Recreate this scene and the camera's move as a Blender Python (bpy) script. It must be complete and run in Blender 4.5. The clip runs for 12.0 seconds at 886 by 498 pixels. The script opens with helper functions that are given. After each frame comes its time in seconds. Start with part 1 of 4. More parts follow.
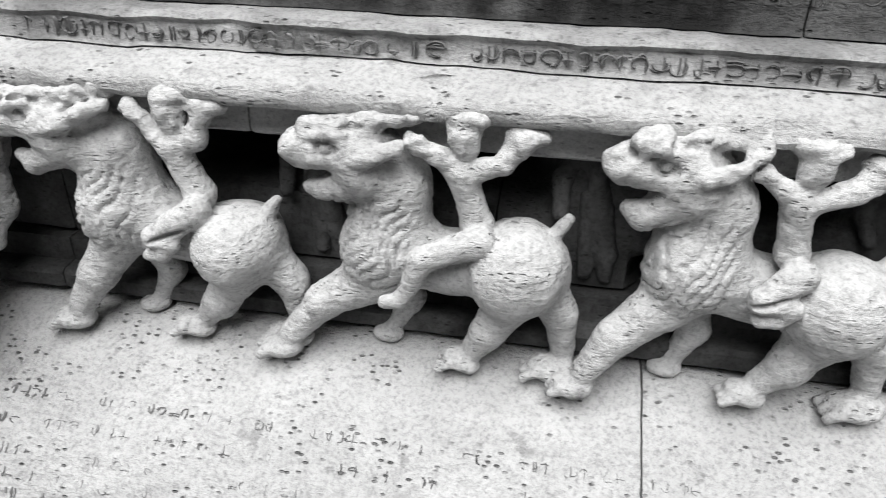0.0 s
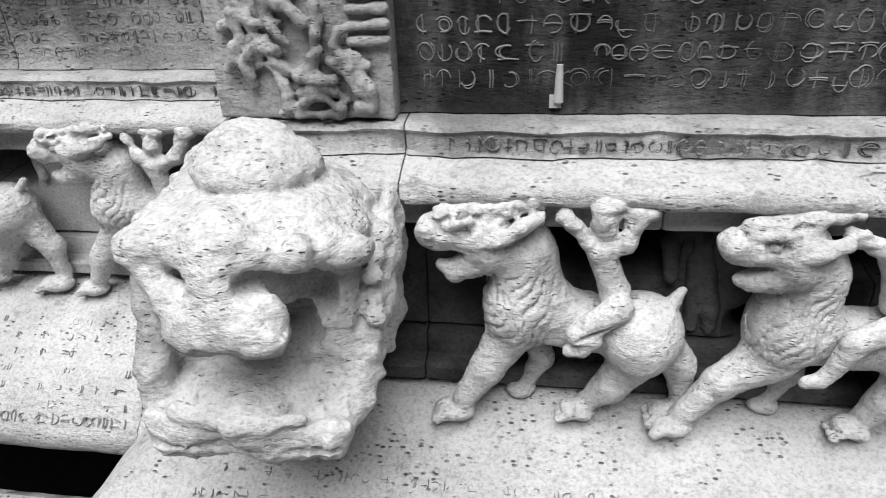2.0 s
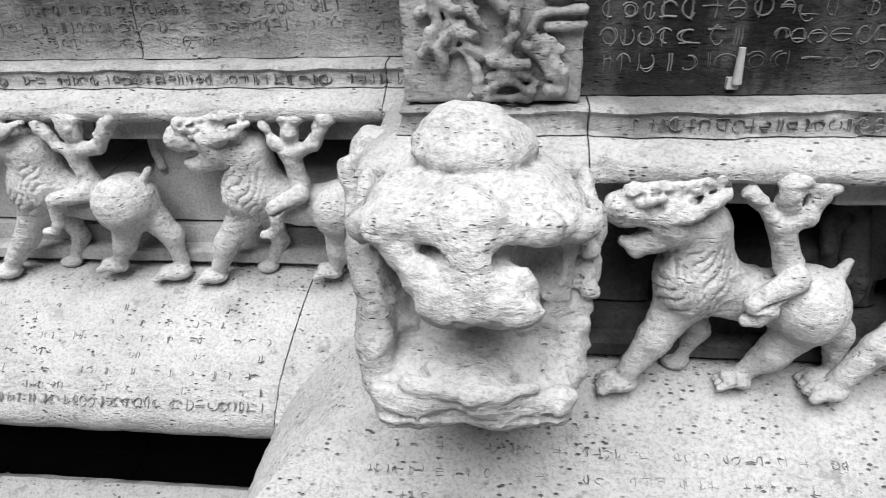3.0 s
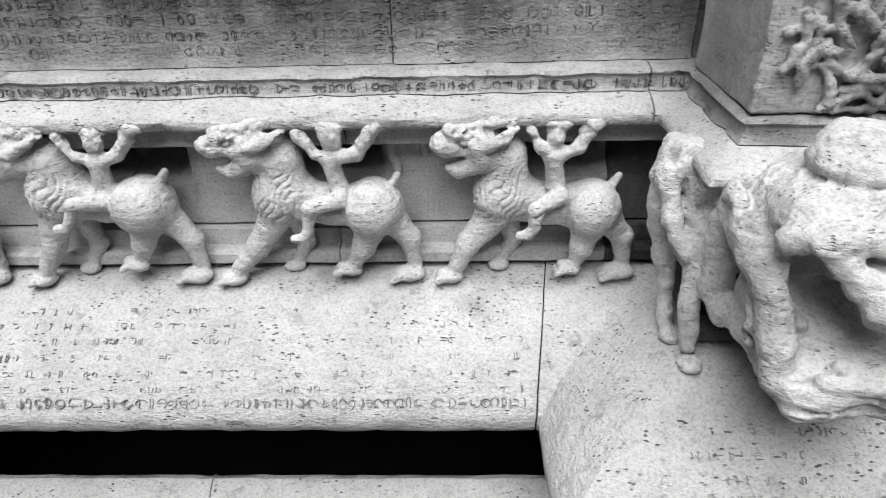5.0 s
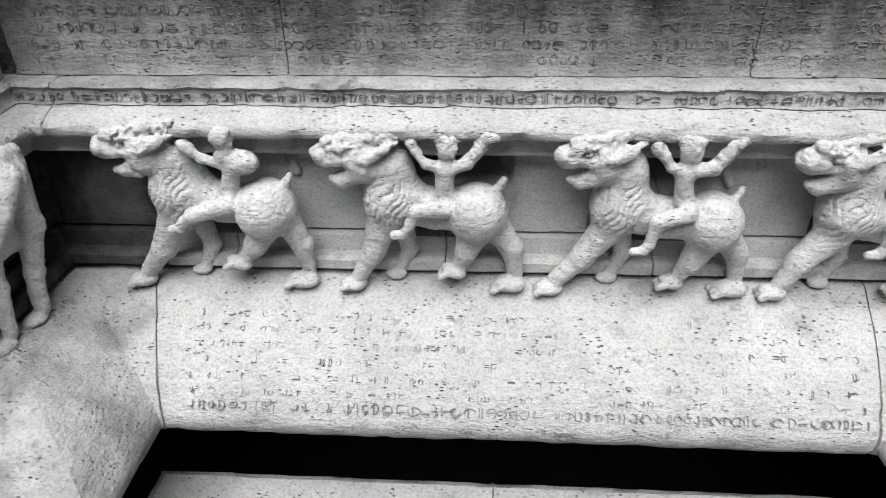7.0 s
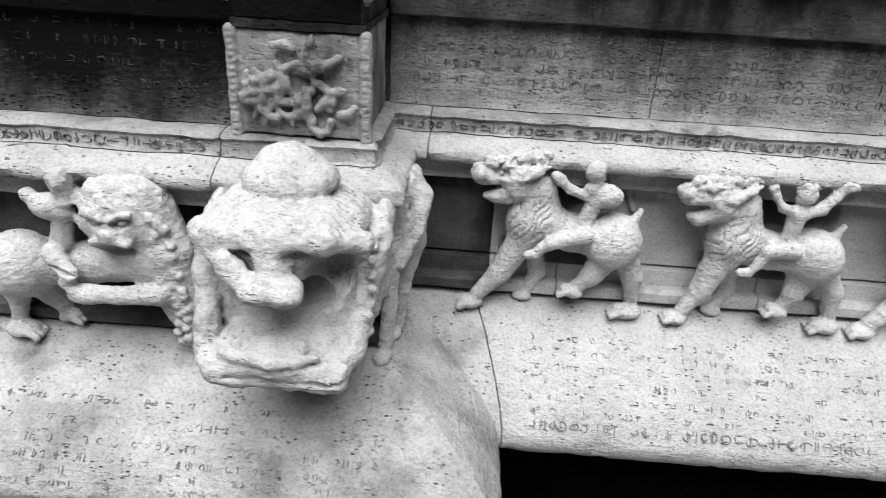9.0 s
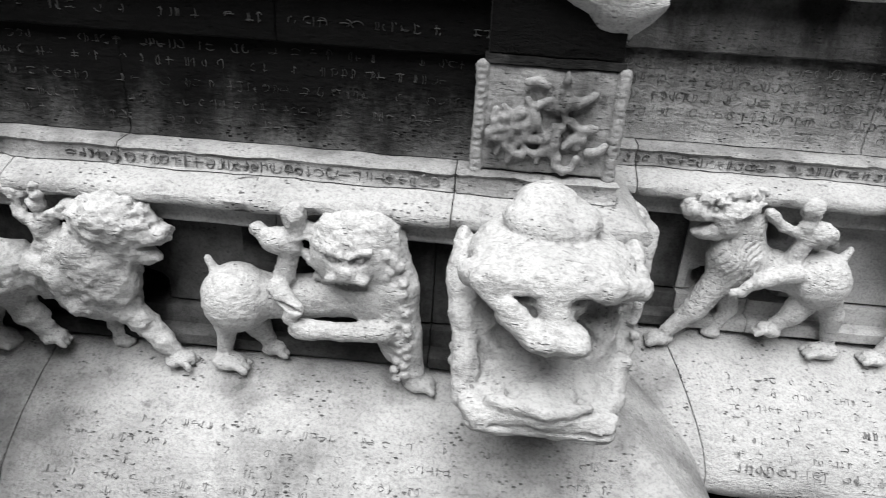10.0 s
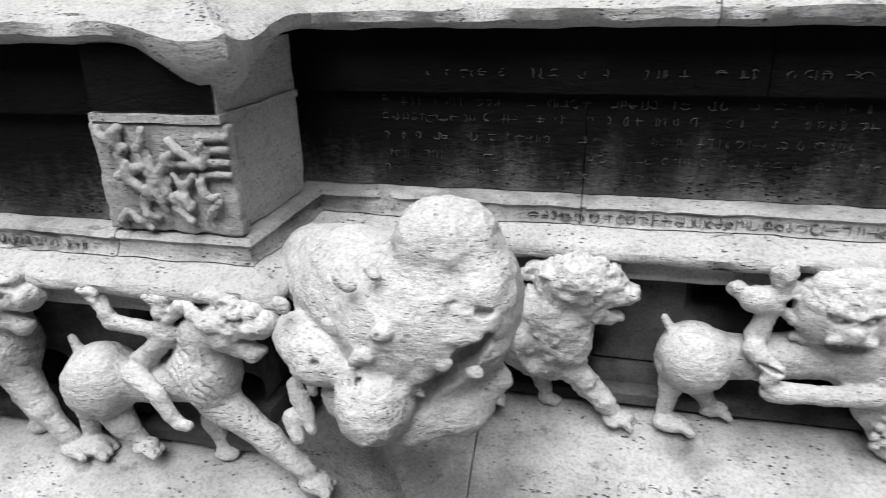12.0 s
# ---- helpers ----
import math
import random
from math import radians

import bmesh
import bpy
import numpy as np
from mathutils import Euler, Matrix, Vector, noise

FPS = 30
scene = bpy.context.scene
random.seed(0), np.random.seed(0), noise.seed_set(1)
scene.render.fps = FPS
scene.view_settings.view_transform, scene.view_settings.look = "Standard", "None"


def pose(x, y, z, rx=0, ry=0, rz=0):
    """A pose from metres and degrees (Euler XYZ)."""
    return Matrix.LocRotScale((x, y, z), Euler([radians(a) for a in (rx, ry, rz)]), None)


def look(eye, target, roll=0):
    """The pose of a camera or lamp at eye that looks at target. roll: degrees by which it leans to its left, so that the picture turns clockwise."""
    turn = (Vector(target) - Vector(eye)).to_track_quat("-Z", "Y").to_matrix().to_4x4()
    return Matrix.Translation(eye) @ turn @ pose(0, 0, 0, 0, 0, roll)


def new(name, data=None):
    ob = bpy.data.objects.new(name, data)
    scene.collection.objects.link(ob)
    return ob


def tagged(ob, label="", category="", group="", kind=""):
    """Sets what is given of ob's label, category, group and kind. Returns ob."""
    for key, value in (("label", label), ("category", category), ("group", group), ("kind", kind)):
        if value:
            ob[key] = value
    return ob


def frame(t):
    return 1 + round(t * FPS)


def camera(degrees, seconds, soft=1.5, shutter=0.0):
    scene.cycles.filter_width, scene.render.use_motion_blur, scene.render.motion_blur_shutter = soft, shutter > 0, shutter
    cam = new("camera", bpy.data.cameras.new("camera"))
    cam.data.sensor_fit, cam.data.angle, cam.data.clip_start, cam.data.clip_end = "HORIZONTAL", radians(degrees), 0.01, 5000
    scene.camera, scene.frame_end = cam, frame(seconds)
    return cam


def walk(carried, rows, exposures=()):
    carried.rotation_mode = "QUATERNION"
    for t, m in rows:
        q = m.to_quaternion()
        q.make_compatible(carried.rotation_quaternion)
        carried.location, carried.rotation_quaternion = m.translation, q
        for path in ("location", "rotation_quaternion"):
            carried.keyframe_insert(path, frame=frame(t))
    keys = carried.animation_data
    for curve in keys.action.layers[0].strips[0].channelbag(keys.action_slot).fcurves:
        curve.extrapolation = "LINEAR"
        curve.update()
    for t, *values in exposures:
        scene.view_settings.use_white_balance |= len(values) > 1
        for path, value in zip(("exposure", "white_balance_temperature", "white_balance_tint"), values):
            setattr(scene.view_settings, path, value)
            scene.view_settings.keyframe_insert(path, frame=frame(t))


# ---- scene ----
cam = camera(68.0, 12.0, soft=1.0, shutter=0.2)
PATH = [
    (0, (2.077, -1.094, 0.582), (1.801, 0.633, -0.388), 1.7),
    (0.5, (1.896, -1.135, 0.599), (1.641, 0.597, -0.368), 0.8),
    (1, (1.728, -1.177, 0.652), (1.455, 0.565, -0.292), -1.1),
    (1.5, (1.64, -1.173, 0.689), (1.346, 0.576, -0.236), -2.1),
    (2, (1.527, -1.179, 0.697), (1.254, 0.577, -0.22), -2.0),
    (2.5, (1.382, -1.221, 0.677), (1.154, 0.535, -0.253), -1.7),
    (2.7, (1.324, -1.24, 0.685), (1.1, 0.517, -0.246), -1.9),
    (4.3, (0.87, -1.272, 0.768), (0.809, 0.443, -0.26), -1.2),
    (4.5, (0.812, -1.278, 0.769), (0.75, 0.435, -0.262), -1.5),
    (5, (0.635, -1.298, 0.798), (0.575, 0.416, -0.232), -1.6),
    (5.5, (0.479, -1.304, 0.811), (0.409, 0.415, -0.208), -1.4),
    (6, (0.323, -1.297, 0.817), (0.224, 0.43, -0.187), -1.6),
    (6.5, (0.183, -1.291, 0.818), (0.048, 0.414, -0.217), -2.0),
    (6.7, (0.107, -1.284, 0.829), (-0.026, 0.415, -0.218), -1.7),
    (8.3, (-0.551, -1.424, 0.801), (-0.583, 0.366, -0.09), 2.5),
    (8.5, (-0.61, -1.432, 0.808), (-0.659, 0.351, -0.096), 2.7),
    (9, (-0.805, -1.446, 0.797), (-0.872, 0.351, -0.079), 3.4),
    (9.5, (-1.007, -1.43, 0.799), (-1.098, 0.376, -0.057), 3.3),
    (10, (-1.211, -1.423, 0.81), (-1.328, 0.382, -0.043), 3.6),
    (10.5, (-1.386, -1.44, 0.82), (-1.538, 0.372, -0.013), 3.0),
    (11, (-1.562, -1.482, 0.85), (-1.762, 0.331, 0.03), 1.4),
    (11.5, (-1.715, -1.508, 0.853), (-1.989, 0.309, 0.064), 0.5),
    (12, (-1.877, -1.499, 0.824), (-2.315, 0.303, 0.075), -1.3),
]
walk(cam, [(t, look(eye, target, roll)) for t, eye, target, roll in PATH], exposures=[(0.0, 0.84)])

# ---- light: a bright overcast sky, drained of colour like the rest of this grey film ----
world = bpy.data.worlds.new("overcast_sky")
scene.world = world
world.use_nodes = True
wt = world.node_tree
sky = wt.nodes.new("ShaderNodeTexSky")
sky.sky_type = "NISHITA"
sky.sun_disc = False
sky.sun_elevation, sky.sun_rotation = radians(67), radians(188)
grey = wt.nodes.new("ShaderNodeRGBToBW")
wt.links.new(sky.outputs[0], grey.inputs[0])
wt.links.new(grey.outputs[0], wt.nodes["Background"].inputs[0])
wt.nodes["Background"].inputs[1].default_value = 0.011
sun = new("sun", bpy.data.lights.new("sun", "SUN"))
sun.data.energy, sun.data.angle = 3.8, radians(55)
sun.matrix_world = look((-0.25, -1.7, 4.0), (0, 0, 0))


# ---- materials: weathered granite in greys ----
def stone(name, dark, light, scale=1.0, stain=0.0, stain_grey=0.03, stain_at=0.55, streak=1.0, bump=0.5, pits=0.5, rough=0.85, moss=0.0, seed=0.0, dark_top=None):
    m = bpy.data.materials.new(name)
    m.use_nodes = True
    nt = m.node_tree
    n, l = nt.nodes, nt.links
    bsdf = n["Principled BSDF"]
    bsdf.inputs["Roughness"].default_value = rough
    bsdf.inputs["Specular IOR Level"].default_value = 0.08
    geo = n.new("ShaderNodeNewGeometry")
    shift = n.new("ShaderNodeVectorMath")
    shift.operation = "ADD"
    shift.inputs[1].default_value = (seed * 3.1, seed * 1.7, seed)
    l.new(geo.outputs["Position"], shift.inputs[0])

    def noise_at(freq, detail, rough_=0.6, stretch=(1, 1, 1)):
        mp = n.new("ShaderNodeMapping")
        mp.inputs["Scale"].default_value = stretch
        l.new(shift.outputs[0], mp.inputs["Vector"])
        t = n.new("ShaderNodeTexNoise")
        t.inputs["Scale"].default_value = freq
        t.inputs["Detail"].default_value = detail
        t.inputs["Roughness"].default_value = rough_
        l.new(mp.outputs[0], t.inputs["Vector"])
        return t.outputs["Fac"]

    def ramp(fac, a, b, va, vb):
        r = n.new("ShaderNodeMapRange")
        r.interpolation_type = "SMOOTHSTEP"
        for k, v in zip(("From Min", "From Max", "To Min", "To Max"), (a, b, va, vb)):
            r.inputs[k].default_value = v
        l.new(fac, r.inputs["Value"])
        return r.outputs["Result"]

    def math_(op, a, b):
        q = n.new("ShaderNodeMath")
        q.operation = op
        for i, v in enumerate((a, b)):
            if isinstance(v, (int, float)):
                q.inputs[i].default_value = v
            else:
                l.new(v, q.inputs[i])
        return q.outputs[0]

    big = noise_at(7 * scale, 5)
    grain = noise_at(160 * scale, 4, 0.7)
    mid = noise_at(38 * scale, 6, 0.65, (1, 1, 2.4))
    base = ramp(big, 0.3, 0.7, dark, light)
    base = math_("MULTIPLY", base, ramp(mid, 0.3, 0.55, 0.90, 1.03))
    base = math_("MULTIPLY", base, ramp(grain, 0.3, 0.5, 0.93, 1.02))
    vor = n.new("ShaderNodeTexVoronoi")
    vor.inputs["Scale"].default_value = 120 * scale
    pit_map = n.new("ShaderNodeMapping")
    pit_map.inputs["Scale"].default_value = (0.5, 1.0, 1.25)
    l.new(shift.outputs[0], pit_map.inputs["Vector"])
    l.new(pit_map.outputs[0], vor.inputs["Vector"])
    pit_mask = math_("MULTIPLY", ramp(vor.outputs["Distance"], 0.10, 0.30, 1, 0), ramp(noise_at(16, 3), 0.46, 0.64, 0, 1))
    base = math_("MULTIPLY", base, math_("SUBTRACT", 1.0, math_("MULTIPLY", pit_mask, pits)))
    if stain > 0:
        blot = noise_at(4.2, 6, 0.62, (1.0, 1.0, 0.45 * streak))
        mask = math_("MULTIPLY", ramp(blot, stain_at - 0.09, stain_at + 0.07, 0, 1), stain)
        mix = n.new("ShaderNodeMix")
        l.new(mask, mix.inputs[0])
        l.new(base, mix.inputs[2])
        mix.inputs[3].default_value = stain_grey
        base = math_("MULTIPLY", mix.outputs[0], ramp(grain, 0.3, 0.6, 0.8, 1.1))
    if dark_top:
        # ragged darkening towards the upper edge of the wall: (height, spread, grey, strength)
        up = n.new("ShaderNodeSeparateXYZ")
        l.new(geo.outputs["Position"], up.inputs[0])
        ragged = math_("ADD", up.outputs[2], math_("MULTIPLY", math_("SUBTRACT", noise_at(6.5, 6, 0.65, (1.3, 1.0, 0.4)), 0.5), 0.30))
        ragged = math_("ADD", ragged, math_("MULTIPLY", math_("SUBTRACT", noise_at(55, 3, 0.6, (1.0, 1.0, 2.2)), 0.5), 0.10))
        topped = n.new("ShaderNodeMix")
        l.new(ramp(ragged, dark_top[0] - dark_top[1], dark_top[0] + dark_top[1], 0.0, dark_top[3]), topped.inputs[0])
        l.new(base, topped.inputs[2])
        topped.inputs[3].default_value = dark_top[2]
        base = topped.outputs[0]
    if moss > 0:
        patch = math_("MULTIPLY", ramp(noise_at(21, 6, 0.7), 0.57, 0.66, 0, 1), ramp(noise_at(5.5, 3), 0.42, 0.58, 0.15, 1))
        base = math_("MULTIPLY", base, math_("SUBTRACT", 1.0, math_("MULTIPLY", patch, moss)))
    comb = n.new("ShaderNodeCombineColor")
    for k in range(3):
        l.new(base, comb.inputs[k])
    l.new(comb.outputs[0], bsdf.inputs["Base Color"])
    height = math_("ADD", math_("MULTIPLY", mid, 1.0), math_("MULTIPLY", grain, 0.35))
    height = math_("SUBTRACT", height, math_("MULTIPLY", pit_mask, 0.7))
    bp = n.new("ShaderNodeBump")
    bp.inputs["Strength"].default_value = bump
    bp.inputs["Distance"].default_value = 0.006
    l.new(height, bp.inputs["Height"])
    l.new(bp.outputs[0], bsdf.inputs["Normal"])
    return m


LIGHT = stone("pale_granite", 0.36, 0.44, stain=0.6, stain_grey=0.17, stain_at=0.67, pits=0.7, bump=1.2, moss=0.34)
STATUE = stone("carved_granite", 0.42, 0.50, stain=0.5, stain_grey=0.15, stain_at=0.63, pits=0.15, bump=1.0, moss=0.32, seed=2)
STAINED = stone("water_stained_granite", 0.30, 0.44, stain=0.75, stain_grey=0.16, stain_at=0.59, pits=0.7, bump=1.2, moss=0.34, seed=18)
# stained darker copy of the frieze back, its tone paints in shade
BACK_DARK = stone("stained_shaded_back_granite", 0.035, 0.10, stain=0.9, stain_grey=0.015, stain_at=0.53, seed=16)
BACK = stone("frieze_back_granite", 0.34, 0.44, pits=0.2, stain=0.5, stain_grey=0.05, stain_at=0.64, seed=4)
FILLET = stone("worn_fillet_granite", 0.28, 0.40, stain=0.6, stain_grey=0.10, stain_at=0.54, bump=1.0, moss=0.5, seed=5)
WALL = stone("recess_wall_granite", 0.20, 0.36, stain=0.6, stain_grey=0.06, stain_at=0.60, bump=1.2, pits=0.7, seed=6, dark_top=(0.575, 0.09, 0.02, 0.95))
SOOT = stone("soot_grey_granite", 0.05, 0.14, stain=0.9, stain_grey=0.012, stain_at=0.53, bump=1.2, seed=14)
BLACK = stone("black_topped_granite", 0.05, 0.15, stain=0.7, stain_grey=0.008, stain_at=0.53, bump=1.8, pits=0.7, seed=7, dark_top=(0.495, 0.07, 0.005, 0.97))
PANEL = stone("panel_granite", 0.24, 0.40, stain=0.8, stain_grey=0.05, stain_at=0.56, bump=0.7, moss=0.6, seed=8)
# near-black colour stands in for the shade inside the hollow
DEEP = stone("shade_black_granite", 0.002, 0.004, bump=0.5, seed=9)
# dark bar colours paint the shade of the letters' cut grooves
GROOVE = stone("dark_letter_shade", 0.09, 0.22, bump=0.3, seed=10)
SHALLOW = stone("faint_letter_shade", 0.24, 0.38, bump=0.3, seed=15)
CHALK = stone("pale_letter_dust", 0.13, 0.30, bump=0.3, seed=11)
DUST = stone("grey_letter_dust", 0.04, 0.13, bump=0.3, seed=17)
IRON = stone("whitened_iron", 0.4, 0.5, scale=3, bump=0.2, seed=12)
# for the added, unseen ground: dark so that little light bounces up
EARTH = stone("dark_ground", 0.06, 0.11, scale=0.5, bump=0.6, seed=13)


# ---- the plan of the stepped wall, at the back of the frieze ----
PLAN = [(4.2, -0.285), (1.11, -0.285), (1.11, 0.0), (-1.02, 0.0), (-1.02, -0.265), (-2.46, -0.265), (-2.46, -0.56), (-4.6, -0.56)]
BAY_Y = {"right": -0.285, "recess": 0.0, "mid": -0.265, "left": -0.56}
SEGS = list(zip(PLAN, PLAN[1:]))
STARTS = [0.0]
for a, b in SEGS:
    STARTS.append(STARTS[-1] + math.hypot(b[0] - a[0], b[1] - a[1]))


def s_at(seg, x):
    """Length along the plan to x on one of its straight runs."""
    return STARTS[seg] + abs(SEGS[seg][0][0] - x)


def seg_out(i):
    (ax, ay), (bx, by) = SEGS[i]
    if abs(ax - bx) > 1e-6:
        return (0.0, -1.0)
    return (-1.0, 0.0) if by > ay else (1.0, 0.0)


def plan_point(s, o):
    """The plan's point at length s, set outward by o; at a corner the mitre."""
    for i in range(1, len(PLAN) - 1):
        if abs(s - STARTS[i]) < 1e-6:
            p, q = seg_out(i - 1), seg_out(i)
            return PLAN[i][0] + o * (p[0] + q[0]), PLAN[i][1] + o * (p[1] + q[1])
    for i in range(len(SEGS)):
        if s <= STARTS[i + 1] + 1e-9 or i == len(SEGS) - 1:
            (ax, ay), (bx, by) = SEGS[i]
            f = (s - STARTS[i]) / (STARTS[i + 1] - STARTS[i])
            n = seg_out(i)
            return ax + f * (bx - ax) + o * n[0], ay + f * (by - ay) + o * n[1]


def part(name, bm, material, parent, label=""):
    me = bpy.data.meshes.new(name)
    bm.to_mesh(me)
    bm.free()
    me.materials.append(material)
    for p in me.polygons:
        p.use_smooth = True
    me.set_sharp_from_angle(angle=radians(42))
    ob = new(name, me)
    ob.parent = parent
    if label:
        tagged(ob, label)
    return ob


def dense(profile, step):
    out = []
    for (o0, z0), (o1, z1) in zip(profile, profile[1:]):
        n = max(1, int(round(math.hypot(o1 - o0, z1 - z0) / step)))
        out += [(o0 + (o1 - o0) * k / n, z0 + (z1 - z0) * k / n) for k in range(n)]
    return out + [profile[-1]]


SLANT = {}


def block(profile, sa, sb, step=0.022, rough=0.0022, gap=0.0012, droop=0.0, chip=0.0, niches=()):
    """One stone of a course: the profile (outward, height) run along the plan from sa to sb, with closed, slightly chipped ends."""
    bm = bmesh.new()
    keys = [sa + gap] + [s for s in STARTS[1:-1] if sa + 1e-4 < s < sb - 1e-4] + [sb - gap]
    prof = dense(profile, step * 0.7)
    cols = []
    for k, (s0, s1) in enumerate(zip(keys, keys[1:])):
        n = max(1, int((s1 - s0) / step))
        far = min(abs(plan_point(s0, 0)[0]), abs(plan_point(s1, 0)[0])) > 3.0
        n = max(1, n // 4) if far else n
        fr = [j / n for j in range(n + (k == len(keys) - 2))]
        if n > 2:
            fr = sorted(set(fr + ([0.006 / (s1 - s0)] if k == 0 else []) + ([1 - 0.006 / (s1 - s0)] if k == len(keys) - 2 else [])))
        cols += [(s0, s1, f) for f in fr]
    corners = [PLAN[1], PLAN[4], PLAN[6]]
    grid = []
    for j, (s0, s1, f) in enumerate(cols):
        end = j in (0, len(cols) - 1)
        col = []
        for i, (o, z) in enumerate(prof):
            oo = o - (0.0035 if end and o > -0.02 else 0.0)
            lean = max(0.0, 0.32 - o) if o > 0 else 0.32
            x0, y0 = plan_point(s0 + (SLANT.get(round(sa, 3), 0.0) * lean if s0 == keys[0] else 0.0), oo)
            x1, y1 = plan_point(s1 + (SLANT.get(round(sb, 3), 0.0) * lean if s1 == keys[-1] else 0.0), oo)
            x, y = x0 + (x1 - x0) * f, y0 + (y1 - y0) * f
            zz = z
            if droop:
                near = min(math.hypot(x - c[0], y - c[1]) for c in corners)
                zz -= droop * min(1.0, max(0.0, (0.815 - z) / 0.05)) * math.exp(-((near / 0.078) ** 2))
            p = Vector((x, y, zz))
            inward = Vector((*plan_point(min(max(s0 + (s1 - s0) * f, 0.0), STARTS[-1]), -1.0), 0)) - Vector((*plan_point(min(max(s0 + (s1 - s0) * f, 0.0), STARTS[-1]), 0.0), 0))
            if chip and o > 0:
                p += inward.normalized() * chip * max(0.0, noise.noise(p * 26) - 0.18) * 2.0
            for nx, ny, half, mid, tall in niches:
                if abs(y - ny) < 0.03:
                    p.y += 0.24 * math.exp(-(((x - nx) / half) ** 6)) * math.exp(-(((zz - mid) / tall) ** 6))
            if o > -0.1:
                a = noise.noise_vector(p * 14) * rough + noise.noise_vector(p * 48) * rough * 0.45
                p += a * (0.3 if end else 1.0)
            col.append(bm.verts.new(p))
        grid.append(col)
    for c0, c1 in zip(grid, grid[1:]):
        for i in range(len(prof) - 1):
            bm.faces.new((c0[i], c1[i], c1[i + 1], c0[i + 1]))
    bm.faces.new(grid[0])
    bm.faces.new(grid[-1][::-1])
    bmesh.ops.recalc_face_normals(bm, faces=bm.faces)
    return bm


def course(name, label, profile, joints, materials, piece="stone_block", **how):
    """A course of the wall: an Empty with its stones as children. materials: one, or one for each stone."""
    top = tagged(new(name), label, "wall course", kind="structure")
    ends = [0.0] + joints + [STARTS[-1]]
    for k, (sa, sb) in enumerate(zip(ends, ends[1:])):
        part(piece, block(profile, sa, sb, **how), materials[k] if isinstance(materials, list) else materials, top)
    return top


ROLL_JOINTS = [s_at(0, 3.0), s_at(0, 2.24), s_at(2, 0.783), s_at(2, -0.693), s_at(4, -2.08), s_at(6, -3.3)]
SLANT[round(s_at(2, 0.783), 3)] = -0.14
SLANT[round(s_at(2, -0.693), 3)] = 0.30
ROLL = [(-0.25, 0.0), (0.06, 0.0), (0.10, -0.018), (0.15, -0.043), (0.20, -0.072), (0.25, -0.107), (0.285, -0.14), (0.31, -0.175),
        (0.322, -0.20), (0.32, -0.225), (0.306, -0.246), (0.28, -0.26), (0.2, -0.262), (-0.25, -0.262)]
course("roll_moulding", "pale granite rounded base moulding with worn inscription", ROLL, ROLL_JOINTS, [LIGHT] * 4 + [STAINED] * 2 + [LIGHT], rough=0.003, chip=0.006, gap=0.0015)

# hollows behind the riders and under the bellies, where the carving is undercut
RIDERS = [(0.82, 0.0, 0.120), (0.365, 0.0, 0.090), (-0.085, 0.0, 0.105), (-0.605, 0.0, 0.055), (1.640, -0.285, 0.085), (1.985, -0.285, 0.095), (2.36, -0.285, 0.085),
          (-1.575, -0.265, 0.090), (-2.0, -0.265, 0.075), (-2.61, -0.56, 0.085), (-3.05, -0.56, 0.07)]
BELLIES = [(0.80, 0.0, 0.085), (0.325, 0.0, 0.090), (-0.130, 0.0, 0.085), (-0.610, 0.0, 0.085), (1.570, -0.285, 0.080), (1.935, -0.285, 0.085), (2.31, -0.285, 0.085),
           (-1.540, -0.265, 0.120), (-1.98, -0.265, 0.100), (-2.57, -0.56, 0.09), (-3.0, -0.56, 0.09)]
NICHES = [(x, y, half, 0.262, 0.054) for x, y, half in RIDERS] + [(x, y, half, 0.118, 0.024) for x, y, half in BELLIES]
# the darker copy also paints the shade of the recess's inner corners
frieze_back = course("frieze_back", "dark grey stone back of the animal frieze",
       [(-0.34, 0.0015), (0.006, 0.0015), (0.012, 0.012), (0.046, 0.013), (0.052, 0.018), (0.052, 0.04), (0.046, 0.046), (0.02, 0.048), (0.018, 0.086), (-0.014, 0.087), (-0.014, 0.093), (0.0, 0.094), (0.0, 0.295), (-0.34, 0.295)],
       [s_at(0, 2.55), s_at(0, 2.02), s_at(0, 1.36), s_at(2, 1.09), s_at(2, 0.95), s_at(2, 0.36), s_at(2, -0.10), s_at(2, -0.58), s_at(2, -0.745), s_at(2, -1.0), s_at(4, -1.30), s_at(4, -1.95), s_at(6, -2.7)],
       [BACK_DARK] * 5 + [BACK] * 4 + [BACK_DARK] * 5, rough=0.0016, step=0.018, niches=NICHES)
course("frieze_top_band", "grey stone band under the ledge",
       [(-0.25, 0.2965), (0.048, 0.2965), (0.052, 0.30), (0.052, 0.342), (-0.25, 0.342)],
       [s_at(0, 2.5), s_at(0, 1.7), s_at(2, 0.4), s_at(2, -0.5), s_at(4, -1.6), s_at(6, -3.0)], BACK, rough=0.0016)
course("ledge", "bright weathered projecting stone ledge above the frieze",
       [(-0.25, 0.3435), (0.085, 0.3435), (0.095, 0.347), (0.100, 0.354), (0.100, 0.366), (0.094, 0.374), (0.07, 0.386), (0.047, 0.395), (-0.25, 0.396)],
       [s_at(0, 2.9), s_at(0, 1.345), s_at(2, 1.0), s_at(2, -0.9), s_at(4, -1.27), s_at(4, -2.1), s_at(6, -3.1)], LIGHT, rough=0.004, chip=0.018)
